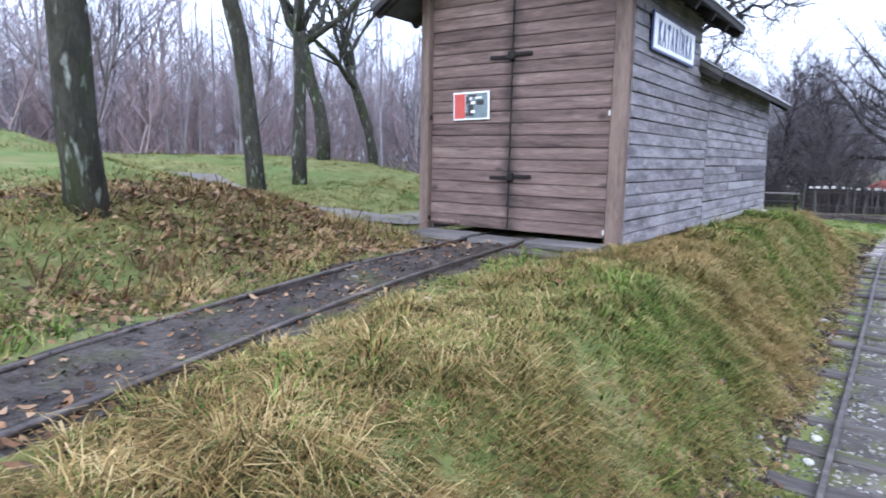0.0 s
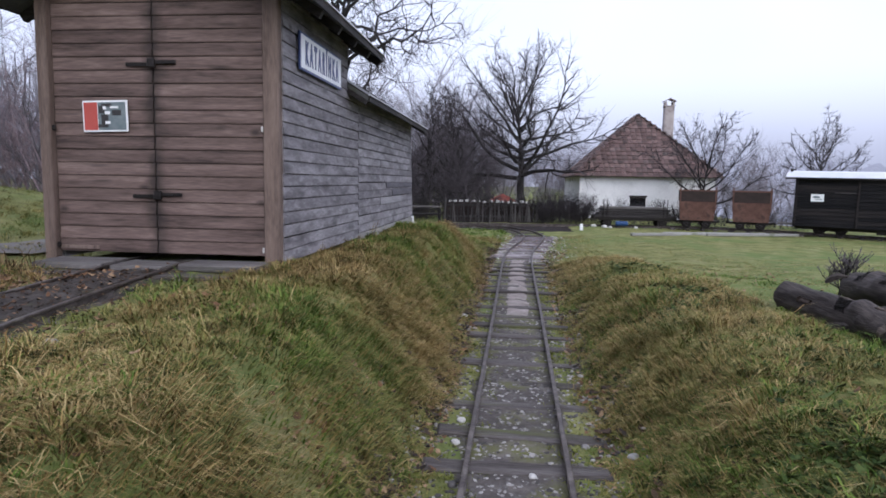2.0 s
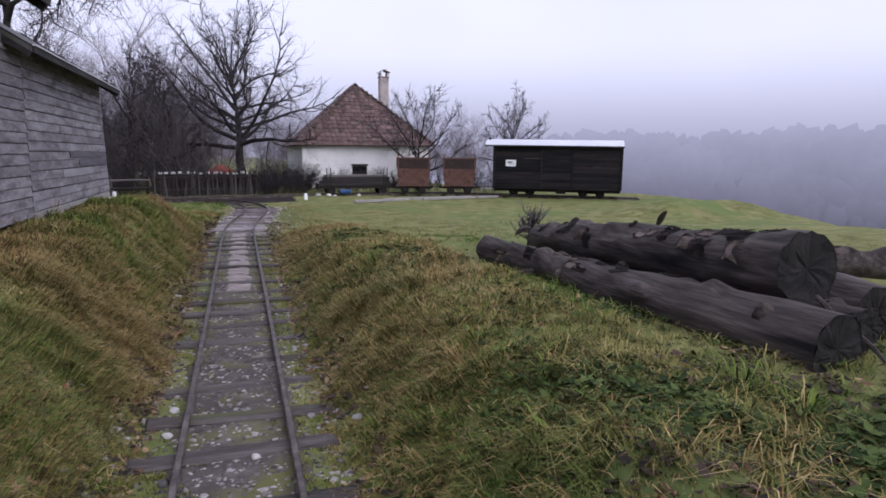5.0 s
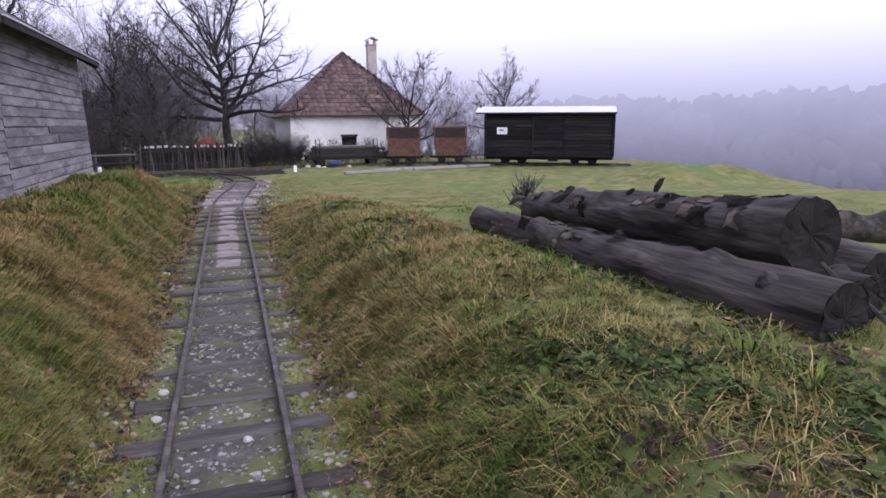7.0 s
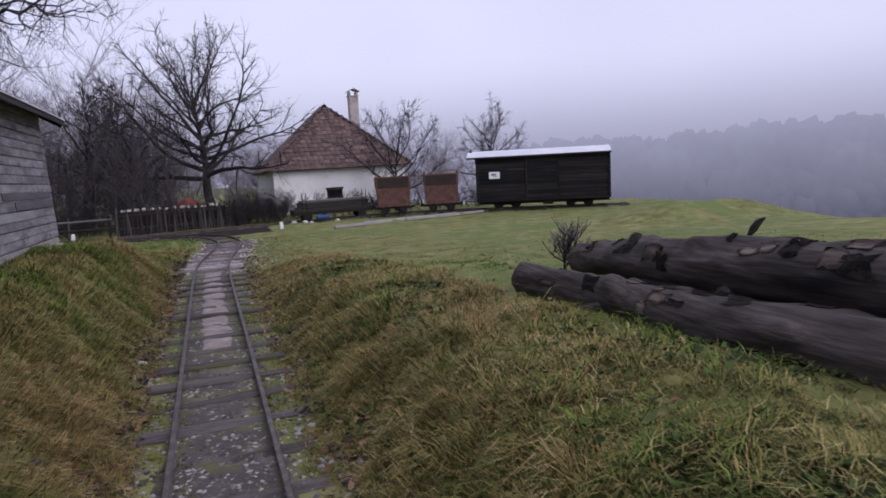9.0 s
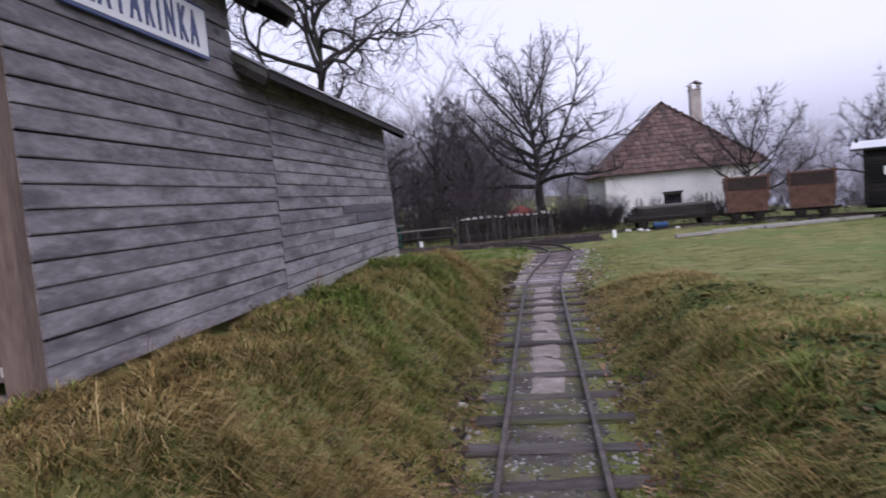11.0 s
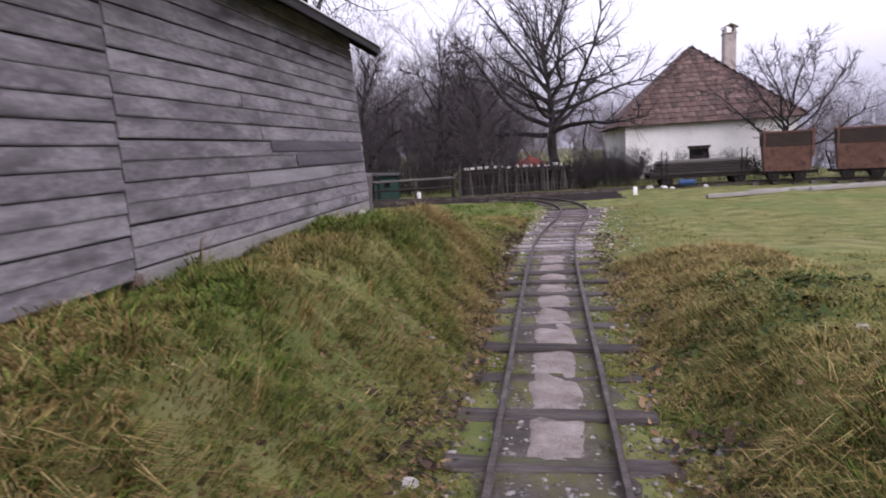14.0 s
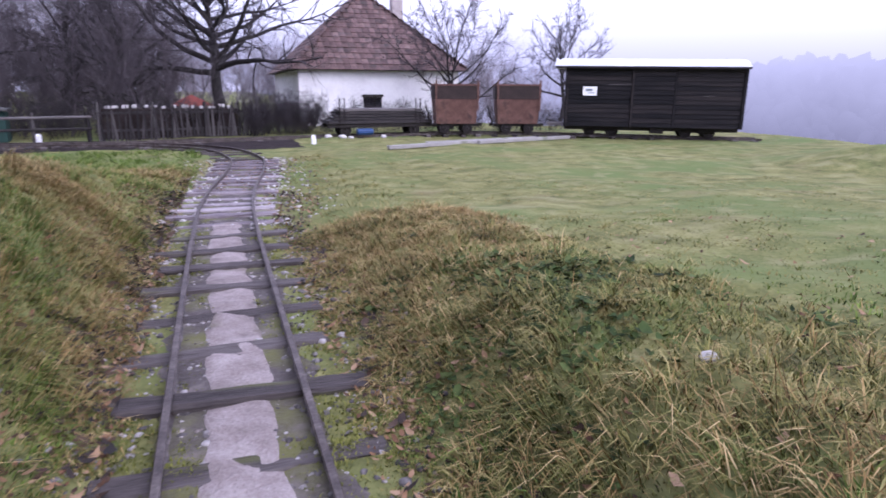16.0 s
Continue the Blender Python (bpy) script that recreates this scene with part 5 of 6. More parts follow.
# pale timbers beside the goods track
for i, (p, q) in enumerate((((3.9, 22.6, 0.0), (7.2, 24.1, 0.0)), ((6.7, 23.6, 0.03), (10.5, 25.3, 0.02)), ((5.2, 23.6, 0.0), (9.3, 25.3, 0.0)))):
    p, q = Vector(p), Vector(q)
    p.z, q.z = [float(land(v.x, v.y)) + 0.05 for v in (p, q)]
    bm = nb()
    d = q - p
    box(bm, (0, 0, 0), (d.length, 0.12, 0.1), bevel=0.012)
    ob = part("timber_edging", bm, M_CONCRETE)
    ob.matrix_basis = Matrix.Translation((p + q) / 2) @ d.to_track_quat("X", "Z").to_matrix().to_4x4()
    tagged(ob, "long pale weathered timber lying beside the goods track", "timber")


# ---- fence and small things by the junction ----
def marker(at):
    ob = part("marker_post", box(box(nb(), (0, 0, 0.14), (0.12, 0.12, 0.28), bevel=0.02), (0, 0, 0.285), (0.09, 0.09, 0.03), bevel=0.012), M_WHITE)
    ob.matrix_basis = pose(*at)
    return tagged(ob, "short white painted marker post in the grass", "post")


marker(on_land(2.45, 25.1, -0.05))
marker(on_land(-4.5, 27.0, 0.0))
fence = tagged(new("picket_fence"), "old grey picket fence of uneven pointed slats", "fence")
pk = []
for s in range(4):
    r_ = random.Random(s)
    bm = nb()
    w, h = r_.uniform(0.06, 0.09), r_.uniform(0.85, 1.05)
    box(bm, (0, 0, h / 2), (w, 0.025, h))
    bm.verts.ensure_lookup_table()
    for v in bm.verts:
        if v.co.z > h * 0.9:
            v.co.x *= 0.35
    me = bpy.data.meshes.new("picket")
    bm.to_mesh(me)
    bm.free()
    me.materials.append(M_PICKET)
    pk.append(me)
f0, f1 = Vector((-3.2, 28.0, 0)), Vector((1.1, 28.8, 0))
rnd = random.Random(12)
for i in range(40):
    p = f0.lerp(f1, i / 39)
    ob = new("picket", rnd.choice(pk))
    ob.parent = fence
    ob.matrix_basis = pose(p.x, p.y, float(land(p.x, p.y)) + 0.02, rnd.uniform(-4, 4), rnd.uniform(-7, 7), 10)
for zz in (0.25, 0.75):
    bm = nb()
    box(bm, (0, 0, 0), ((f1 - f0).length + 0.1, 0.05, 0.07))
    ob = part("fence_rail", bm, M_PICKET, fence)
    ob.matrix_basis = pose(*(((f0 + f1) / 2) + Vector((0, 0.04, zz - 0.05))), 0, 0, 10.5)
for i in range(4):
    p = f0.lerp(f1, i / 3)
    part("fence_post", tube(nb(), [(p.x, p.y + 0.09, -0.2), (p.x, p.y + 0.09, 1.0)], [0.05, 0.045], 8), M_PICKET, fence)
barrier = tagged(new("rail_barrier"), "low wooden rail barrier at the edge of the grass", "fence")
for i in range(5):
    p = Vector((-8.5, 26.6, 0)).lerp(Vector((-3.4, 27.6, 0)), i / 4)
    part("barrier_post", tube(nb(), [(p.x, p.y, -0.2), (p.x, p.y, 0.75)], [0.06, 0.055], 8), M_PICKET, barrier)
part("barrier_rail", tube(nb(), [(-8.6, 26.55, 0.6), (-3.3, 27.58, 0.62)], [0.045, 0.04], 8), M_BEAM, barrier)
part("barrier_rail", tube(nb(), [(-8.6, 26.55, 0.3), (-3.3, 27.58, 0.3)], [0.04, 0.04], 8), M_PICKET, barrier)

hut = thing("red_hut", "small dark garden hut with an orange-red roof behind the fence", "hut", on_land(-0.75, 30.5), 4)
part("hut_walls", box(nb(), (0, 0, 0.48), (0.9, 0.9, 0.96)), M_POST, hut)
part("hut_roof", prism(nb(), [(-0.62, 1.0), (0, 1.3), (0.62, 1.0), (0.62, 0.95), (-0.62, 0.95)], -0.6, 0.6), M_REDPAINT, hut, "orange-red roof")
cabin = thing("play_cabin", "small red and green wooden cabin among the bushes", "cabin", on_land(-6.5, 28.6), 8)
part("red_panel", box(nb(), (-0.45, 0, 0.45), (0.7, 0.9, 0.9), bevel=0.02), M_REDPAINT, cabin, "faded red boarded side")
part("green_panel", box(nb(), (0.45, 0.05, 0.42), (0.9, 0.8, 0.84), bevel=0.02), M_GREENPAINT, cabin, "faded green boarded side")
part("cabin_roof", box(nb(), (0, 0, 0.95), (1.95, 1.1, 0.06), Matrix.Rotation(0.05, 4, "Y")), M_ROOFDARK, cabin)
part("cabin_window", box(nb(), (0.5, -0.36, 0.55), (0.2, 0.03, 0.2)), M_GLASS, cabin)
# invented base and blocks stand in for unidentified white objects behind the fence
pale_row = tagged(new("pale_row"), "invented low dark base with pale blocks for unidentified white objects behind the fence", "wall")
part("row_base", box(nb(), (-1.3, 29.05, 0.32), (3.9, 0.3, 0.95), bevel=0.03), M_EARTH, pale_row)
rnd = random.Random(77)
for i in range(14):
    bm = nb()
    box(bm, (-3.1 + 0.27 * i + rnd.uniform(-0.04, 0.04), 29.05, 0.84 + rnd.uniform(-0.02, 0.03)), (rnd.uniform(0.1, 0.22), 0.26, rnd.uniform(0.05, 0.1)), bevel=0.015)
    part("pale_block", bm, M_WHITESTONE, pale_row)
stump = thing("stump_post", "thick grey rotten stump behind the shed corner", "stump", on_land(-2.75, 14.4, -0.1), 0)
part("stump_body", tube(nb(), [(0, 0, 0), (0, 0, 0.35), (0.02, 0, 0.75), (0.02, 0, 0.78)], [0.24, 0.2, 0.22, 0.16], 11, wob=0.2), M_BEAM, stump)
for i, (x, y, s) in enumerate(((-2.28, 12.95, 0.13), (-2.02, 12.3, 0.11))):
    bm = nb()
    box(bm, (0, 0, 0), (s * 1.4, s * 1.7, s), bevel=s * 0.22)
    for v in bm.verts:
        v.co *= 1 + 0.25 * noise.noise(v.co * 9 + Vector((i * 3, 0, 0)))
    ob = part("foundation_stone", bm, M_WHITESTONE)
    ob.matrix_basis = pose(x, y, float(land(x, y)) + s * 0.35, 4, 3, 12 * i)
    tagged(ob, "white foundation stone at the foot of the shed wall", "stone")

car = thing("parked_car", "small white car parked beyond the rising meadow", "car", on_land(-20.2, 17.4, -0.35), 50)
part("body", box(nb(), (0, 0, 0.65), (3.9, 1.65, 0.6), bevel=0.12), M_WHITE, car)
cab = part("cabin", box(nb(), (-0.1, 0, 1.15), (2.1, 1.45, 0.5), bevel=0.16), M_GLASS, car)
part("car_roof", box(nb(), (-0.1, 0, 1.4), (1.7, 1.3, 0.06), bevel=0.02), M_WHITE, cab)
for xx in (-1.25, 1.25):
    for yy in (-0.8, 0.8):
        part("wheel", tube(nb(), [(xx, yy - 0.09, 0.31), (xx, yy + 0.09, 0.31)], [0.31, 0.31], 16), M_IRON, car)

# path beyond the siding
pth = smooth_line([(-5.2, 13, 0), (-5.2, 8.4, 0), (-5.4, 6.9, 0), (-6.1, 6.1, 0), (-7.6, 5.8, 0), (-10, 6.3, 0)], 0.3)
vs, fs = [], []
for i, p in enumerate(pth):
    d = (pth[min(i + 1, len(pth) - 1)] - pth[max(0, i - 1)]).normalized()
    s = Vector((-d.y, d.x, 0))
    for k in range(5):
        q = p + s * (k / 4 - 0.5) * 1.0
        vs.append((q.x, q.y, float(land(q.x, q.y)) + 0.03))
for i in range(len(pth) - 1):
    for k in range(4):
        fs.append((i * 5 + k, i * 5 + k + 1, i * 5 + k + 6, i * 5 + k + 5))
tagged(new("footpath", mesh_from("footpath", vs, fs, M_ASPHALT, True)), "pale grey trodden path that curves behind the shed", "path", kind="structure")


# ---- logs ----
def log(name, label, p0, p1, r0, r1, seed, knots=4, bend=0.06, flakes=0, stubs=0, bark=None):
    """A weathered log: lumpy bark, sawn ends, torn bark flakes and short broken branch stubs."""
    rnd = random.Random(seed)
    p0, p1 = Vector(p0), Vector(p1)
    root = thing(name, label, "log", tuple(p0))
    d = p1 - p0
    n, seg = 64, 30
    side = d.cross(Vector((0, 0, 1))).normalized()
    upv = side.cross(d).normalized()
    kn = [(rnd.uniform(0.08, 0.92), rnd.uniform(0.3, 2.9), rnd.uniform(0.03, 0.07), rnd.uniform(0.06, 0.13)) for _ in range(knots)]

    def surf(t, a, f=1.0, lift=0.0):
        c_ = d * t + side * bend * math.sin(t * 3.0 + seed) + upv * bend * 0.4 * math.sin(t * 4.1 + seed)
        r = r0 + (r1 - r0) * t
        ca, sa = math.cos(a), math.sin(a)
        q = r * (1 + 0.17 * noise.noise(Vector((ca * 0.9, sa * 0.9, t * d.length * 0.9 + seed))) + 0.13 * noise.noise(Vector((ca * 2.1, sa * 2.1, t * d.length * 2.3 + seed)))
                 + 0.06 * noise.noise(Vector((ca * 5, sa * 5, t * d.length * 3.1 + seed))) + 0.035 * noise.noise(Vector((ca * 11, sa * 11, t * d.length * 4.0 + seed))))
        for kt, ka, kh, kw in kn:
            q += kh * math.exp(-((t - kt) * d.length / kw) ** 2 - (math.atan2(math.sin(a - ka), math.cos(a - ka)) * r / 0.07) ** 2)
        return c_ + (side * ca + upv * sa) * (q * f + lift)

    bm = nb()
    rings = [[bm.verts.new(surf(i / n, 2 * math.pi * k / seg)) for k in range(seg)] for i in range(n + 1)]
    for a_, b_ in zip(rings, rings[1:]):
        for k in range(seg):
            bm.faces.new((a_[k], a_[(k + 1) % seg], b_[(k + 1) % seg], b_[k]))
    part("bark", bm, bark or M_LOG, root, smooth=True)
    for t, e in ((0.0, -1), (1.0, 1)):
        bm = nb()
        mid = bm.verts.new(d * t + side * bend * math.sin(t * 3.0 + seed) + upv * bend * 0.4 * math.sin(t * 4.1 + seed) - d.normalized() * 0.012 * e)
        loops = [[bm.verts.new(surf(t, 2 * math.pi * k / seg, f) + d.normalized() * rnd.uniform(-0.012, 0.008) * e) for k in range(seg)] for f in (0.35, 0.7, 0.99)]
        for k in range(seg):
            w = (k + 1) % seg
            bm.faces.new((mid, loops[0][k], loops[0][w]))
            for l0, l1 in zip(loops, loops[1:]):
                bm.faces.new((l0[k], l1[k], l1[w], l0[w]))
        part("sawn_end", bm, M_LOGEND, root, "dark weathered sawn end")
    for i in range(flakes):
        t0, a0 = rnd.uniform(0.04, 0.94), rnd.uniform(0.1, 3.0)
        dt, da = rnd.uniform(0.03, 0.1) / d.length, rnd.uniform(0.12, 0.4)
        pale = rnd.random() < 0.3
        curl = 0.0 if pale else rnd.uniform(0.002, 0.016)
        bm = nb()
        g = []
        for u in range(5):
            row = []
            for v in range(4):
                uu, vv = (u / 4 - 0.5) * 2, (v / 3 - 0.5) * 2
                edge_ = 1 + rnd.uniform(-0.35, 0.25)
                row.append(bm.verts.new(surf(t0 + dt * uu * edge_, a0 + da * vv * edge_, 1.0, 0.005 + curl * max(0, vv) ** 2 + rnd.uniform(0, 0.004))))
            g.append(row)
        for u in range(4):
            for v in range(3):
                bm.faces.new((g[u][v], g[u + 1][v], g[u + 1][v + 1], g[u][v + 1]))
        bmesh.ops.solidify(bm, geom=bm.faces[:], thickness=0.006)
        part("bark_flake", bm, M_BAREWOOD if pale else M_FLAKE, root, "pale patch of bare wood" if pale else "lifted flake of dark bark", smooth=pale)
    for i in range(stubs):
        t0, a0 = rnd.uniform(0.12, 0.9), rnd.uniform(0.7, 2.4)
        o_, w_ = surf(t0, a0, 0.8), surf(t0, a0, 1.0, rnd.uniform(0.02, 0.06)) + d.normalized() * rnd.uniform(-0.08, 0.08)
        part("branch_stub", tube(nb(), [o_, o_.lerp(w_, 0.6), w_], [0.07, 0.05, 0.022], 8, wob=0.45), M_FLAKE, root, "short broken branch stub")
    return root


log("log", "long weathered grey-brown log with cracked bare wood lying on the bank", (2.6, 6.55, 0.68), (2.93, 2.62, 0.69), 0.14, 0.19, 3, 9, 0.07, 26, 2)
log("log", "thick dark knotty log with sawn end atop the pile", (3.34, 6.75, 0.74), (3.3, 3.2, 1.04), 0.15, 0.225, 7, 12, 0.07, 34, 0)
log("log", "dark rotten log with rough bark lying low in the pile", (3.2, 5.6, 0.66), (3.17, 2.75, 0.72), 0.12, 0.14, 9, 6, 0.08, 18, 2, M_FLAKE)
log("log", "dark log with sawn end on the far side of the pile", (4.35, 6.2, 0.66), (3.8, 3.05, 0.74), 0.14, 0.18, 12, 3, 0.05, 10, 1)
log("log", "thin dark rotten log among the pile", (3.6, 4.6, 0.64), (3.45, 2.9, 0.7), 0.09, 0.11, 15, 5, 0.06, 6, 0, M_FLAKE)
log("log", "pale grey weathered log lying across behind the pile", (4.2, 4.35, 0.86), (6.0, 3.75, 0.72), 0.1, 0.12, 18, 3, 0.04, 4, 1)


# ---- grass, leaves and stones ----
rs = np.random.RandomState(7)


def field(x, y, k):
    """Slow patches between 0 and 1."""
    return 0.5 + 0.25 * np.sin(1.31 * x * k + 1.7 * np.sin(0.83 * y * k + 0.4)) + 0.25 * np.sin(1.13 * y * k + 1.9 * np.sin(0.71 * x * k + 1.3))


def bare(x, y):
    """Where no grass grows."""
    tx = track_x(y)
    onbed = (np.abs(x - tx) < 0.47 + 0.12 * np.sin(5 * y) * np.sin(2.3 * y)) & (y < 22)
    insh = (x < SX + 0.0) & (x > SXL) & (y > SY - 0.5) & (y < SEND)
    onside = (np.abs(x - siding_x(y)) < 0.44) & (y < 6)
    mud = (y > 23.8) & (y < 28.4) & (x < 2.8) & (x > -9) & ~((x < -1.0) & (y < 25.2))
    path = (np.abs(x + 5.5) < 0.65) & (y > 7) & (y < 14)
    return onbed | insh | onside | mud | path


def blades(name, label, areas, mat, hgt, wid, lean, keep, droop=0.55, clump=0.6, category="grass", everywhere=False):
    """Bent blades, partly in tufts; keep(x, y) gives the chance that a blade grows."""
    X, Y, A = [], [], []
    for x0, x1, y0, y1, per in areas:
        n = int((x1 - x0) * (y1 - y0) * per)
        n1 = int(n * (1 - clump))
        X.append(rs.uniform(x0, x1, n1))
        Y.append(rs.uniform(y0, y1, n1))
        A.append(rs.uniform(0, 6.283, n1))
        k = max(1, int(n * clump / 22))
        cx, cy = rs.uniform(x0, x1, k), rs.uniform(y0, y1, k)
        a = rs.uniform(0, 6.283, (k, 22))
        r = np.abs(rs.normal(0, 0.045, (k, 22)))
        X.append((cx[:, None] + r * np.cos(a)).ravel())
        Y.append((cy[:, None] + r * np.sin(a)).ravel())
        A.append((a + rs.normal(0, 0.5, (k, 22))).ravel())
    X, Y, A = np.concatenate(X), np.concatenate(Y), np.concatenate(A)
    ok = (rs.uniform(0, 1, len(X)) < keep(X, Y)) & (~bare(X, Y) | everywhere)
    X, Y, A = X[ok], Y[ok], A[ok]
    n = len(X)
    Z = land(X, Y) - 0.008 + 0.01 * everywhere
    h = hgt * rs.uniform(0.45, 1.25, n) * (0.45 + 1.1 * field(X, Y, 5.1)) * (0.45 + 1.1 * field(X, Y, 15.0)) * (1 - 0.6 * sstep(1.9, 2.6, X) * sstep(5.5, 7.0, Y)) * (0.35 + 0.65 * sstep(0.5, 0.95, np.abs(X - track_x(Y))))
    l = h * lean * rs.uniform(0.4, 1.4, n)
    e = 0.05
    gxs = (land(X + e, Y) - land(X - e, Y)) / (2 * e)
    gys = (land(X, Y + e) - land(X, Y - e)) / (2 * e)
    dx, dy = np.cos(A) - 1.1 * gxs, np.sin(A) - 1.1 * gys
    nr = np.hypot(dx, dy) + 1e-6
    dx, dy = dx / nr, dy / nr
    sx, sy = -np.sin(A), np.cos(A)
    w = wid * rs.uniform(0.6, 1.3, n) / 2
    mx, my, mz = X + dx * l * 0.4, Y + dy * l * 0.4, Z + h * 0.62
    tx_, ty_ = X + dx * l, Y + dy * l
    tz = np.maximum(Z + h * (1 - droop * np.minimum(1, l / (h + 1e-6)) * rs.uniform(0.3, 1, n)), land(tx_, ty_) + 0.008)
    V = np.stack([np.stack([X - sx * w, Y - sy * w, Z], -1), np.stack([X + sx * w, Y + sy * w, Z], -1),
                  np.stack([mx - sx * w * 0.75, my - sy * w * 0.75, mz], -1), np.stack([mx + sx * w * 0.75, my + sy * w * 0.75, mz], -1),
                  np.stack([tx_, ty_, tz], -1)], 1)
    T = np.array([(0, 1, 3), (0, 3, 2), (2, 3, 4)])[None] + (np.arange(n) * 5)[:, None, None]
    ob = new(name, fast_mesh(name, V.reshape(-1, 3), T.reshape(-1, 3), mat))
    return tagged(ob, label, category, kind="stuff")


NEAR_L = [(-2.4, -0.55, 0.3, 6.0, 10500), (-2.25, -0.45, 6.0, 14.0, 7000), (-2.3, -0.5, 14.0, 20.0, 2200)]
NEAR_R = [(0.45, 2.4, 0.6, 6.5, 9500), (0.45, 2.4, 6.5, 14.0, 6500), (2.4, 4.5, 0.3, 6.0, 2600), (1.0, 5.0, 14.0, 22.0, 500), (2.4, 4.2, 6.0, 13.0, 1300), (4.2, 9.0, 6.0, 16.0, 420)]
FAR_L = [(-3.3, -2.4, -0.5, 5.6, 1600), (-7.5, -3.3, -0.5, 6.5, 1100), (-9, -5.0, 4.0, 12.0, 1300), (-16, -9.0, 3.0, 16.0, 420)]
blades("meadow_grass", "short olive-green winter grass over the banks and meadow", NEAR_L + NEAR_R + FAR_L, M_GRASS, 0.066, 0.0058, 1.6,
       lambda x, y: (0.55 + 0.35 * field(x, y, 1.1)) * (1 - 0.55 * np.exp(-((x - 1.9) ** 2 + (y - 1.7) ** 2))), 0.8, 0.4)
blades("dry_grass", "matted straw-brown dry grass tufts on the banks", NEAR_L + [(0.5, 2.4, 0.6, 14.0, 3200), (-5.5, -3.4, -0.5, 6.0, 1500)], M_DRY, 0.1, 0.005, 1.8,
       lambda x, y: np.clip(1.5 * field(x, y, 0.9) - 0.25 - 0.35 * sstep(1.5, 2.2, x) - 0.3 * sstep(6, 9, y) * (x < 0), 0.08, 0.6), 0.9, 0.5)
blades("fresh_grass", "fresh green grass tufts among the dry growth", [(-2.3, -0.6, 1.0, 8.0, 2400), (-2.3, -0.7, 8.0, 14.5, 5200), (0.6, 3.2, 0.6, 10.0, 2400), (-4, -2.4, 0, 5, 500), (-5.0, -0.4, 14.5, 24.5, 800)], M_GREEN, 0.085, 0.008, 1.2,
       lambda x, y: np.clip(2.2 * field(x, y, 1.7) - 0.95, 0, 0.9) + 0.45 * (y > 15))


def scatter(name, label, areas, mat, size, keep, shape, category):
    """Small flat leaves or rounded stones strewn over the ground."""
    X, Y = [], []
    for x0, x1, y0, y1, per in areas:
        n = int((x1 - x0) * (y1 - y0) * per)
        X.append(rs.uniform(x0, x1, n))
        Y.append(rs.uniform(y0, y1, n))
    X, Y = np.concatenate(X), np.concatenate(Y)
    ok = rs.uniform(0, 1, len(X)) < keep(X, Y)
    X, Y = X[ok], Y[ok]
    n = len(X)
    s = size * np.exp(np.clip(rs.normal(0, 0.4, n), -0.8, 0.7))
    a = rs.uniform(0, 6.283, n)
    if shape == "leaf":
        base = np.array([(-1, 0, 0.25), (-0.35, 0.5, 0.05), (0.4, 0.45, 0.12), (1, 0, 0.4), (0.35, -0.5, 0.15), (-0.4, -0.42, 0.0), (0, 0, 0.0)])
        tris = np.array([(6, 0, 5), (6, 5, 4), (6, 4, 3), (6, 3, 2), (6, 2, 1), (6, 1, 0)])
        lift = 0.012
    else:
        g = (1 + 5 ** 0.5) / 2
        base = np.array([(-1, g, 0), (1, g, 0), (-1, -g, 0), (1, -g, 0), (0, -1, g), (0, 1, g), (0, -1, -g), (0, 1, -g), (g, 0, -1), (g, 0, 1), (-g, 0, -1), (-g, 0, 1)]) / 1.9
        tris = np.array([(0, 11, 5), (0, 5, 1), (0, 1, 7), (0, 7, 10), (0, 10, 11), (1, 5, 9), (5, 11, 4), (11, 10, 2), (10, 7, 6), (7, 1, 8), (3, 9, 4), (3, 4, 2), (3, 2, 6), (3, 6, 8), (3, 8, 9), (4, 9, 5), (2, 4, 11), (6, 2, 10), (8, 6, 7), (9, 8, 1)])
        lift = 0.0
    k = len(base)
    P = base[None] * rs.uniform(0.7, 1.3, (n, k, 1)) * s[:, None, None]
    if shape == "leaf":
        P[:, :, 2] += P[:, :, 0] * rs.uniform(-0.5, 0.5, (n, 1)) + P[:, :, 1] * rs.uniform(-0.5, 0.5, (n, 1))
    else:
        P[:, :, 2] *= 0.62
        P[:, :, 0] *= rs.uniform(0.8, 1.5, (n, 1))
    ca, sa = np.cos(a)[:, None], np.sin(a)[:, None]
    Q = np.stack([X[:, None] + P[:, :, 0] * ca - P[:, :, 1] * sa, Y[:, None] + P[:, :, 0] * sa + P[:, :, 1] * ca, land(X, Y)[:, None] + P[:, :, 2] + lift + (s[:, None] * 0.5 if shape == "leaf" else s[:, None] * 0.15)], -1)
    T = tris[None] + (np.arange(n) * k)[:, None, None]
    return tagged(new(name, fast_mesh(name, Q.reshape(-1, 3), T.reshape(-1, 3), mat)), label, category, kind="stuff")


def edge(x, y):
    return np.exp(-((np.abs(x - track_x(y)) - 0.66) / 0.16) ** 2)


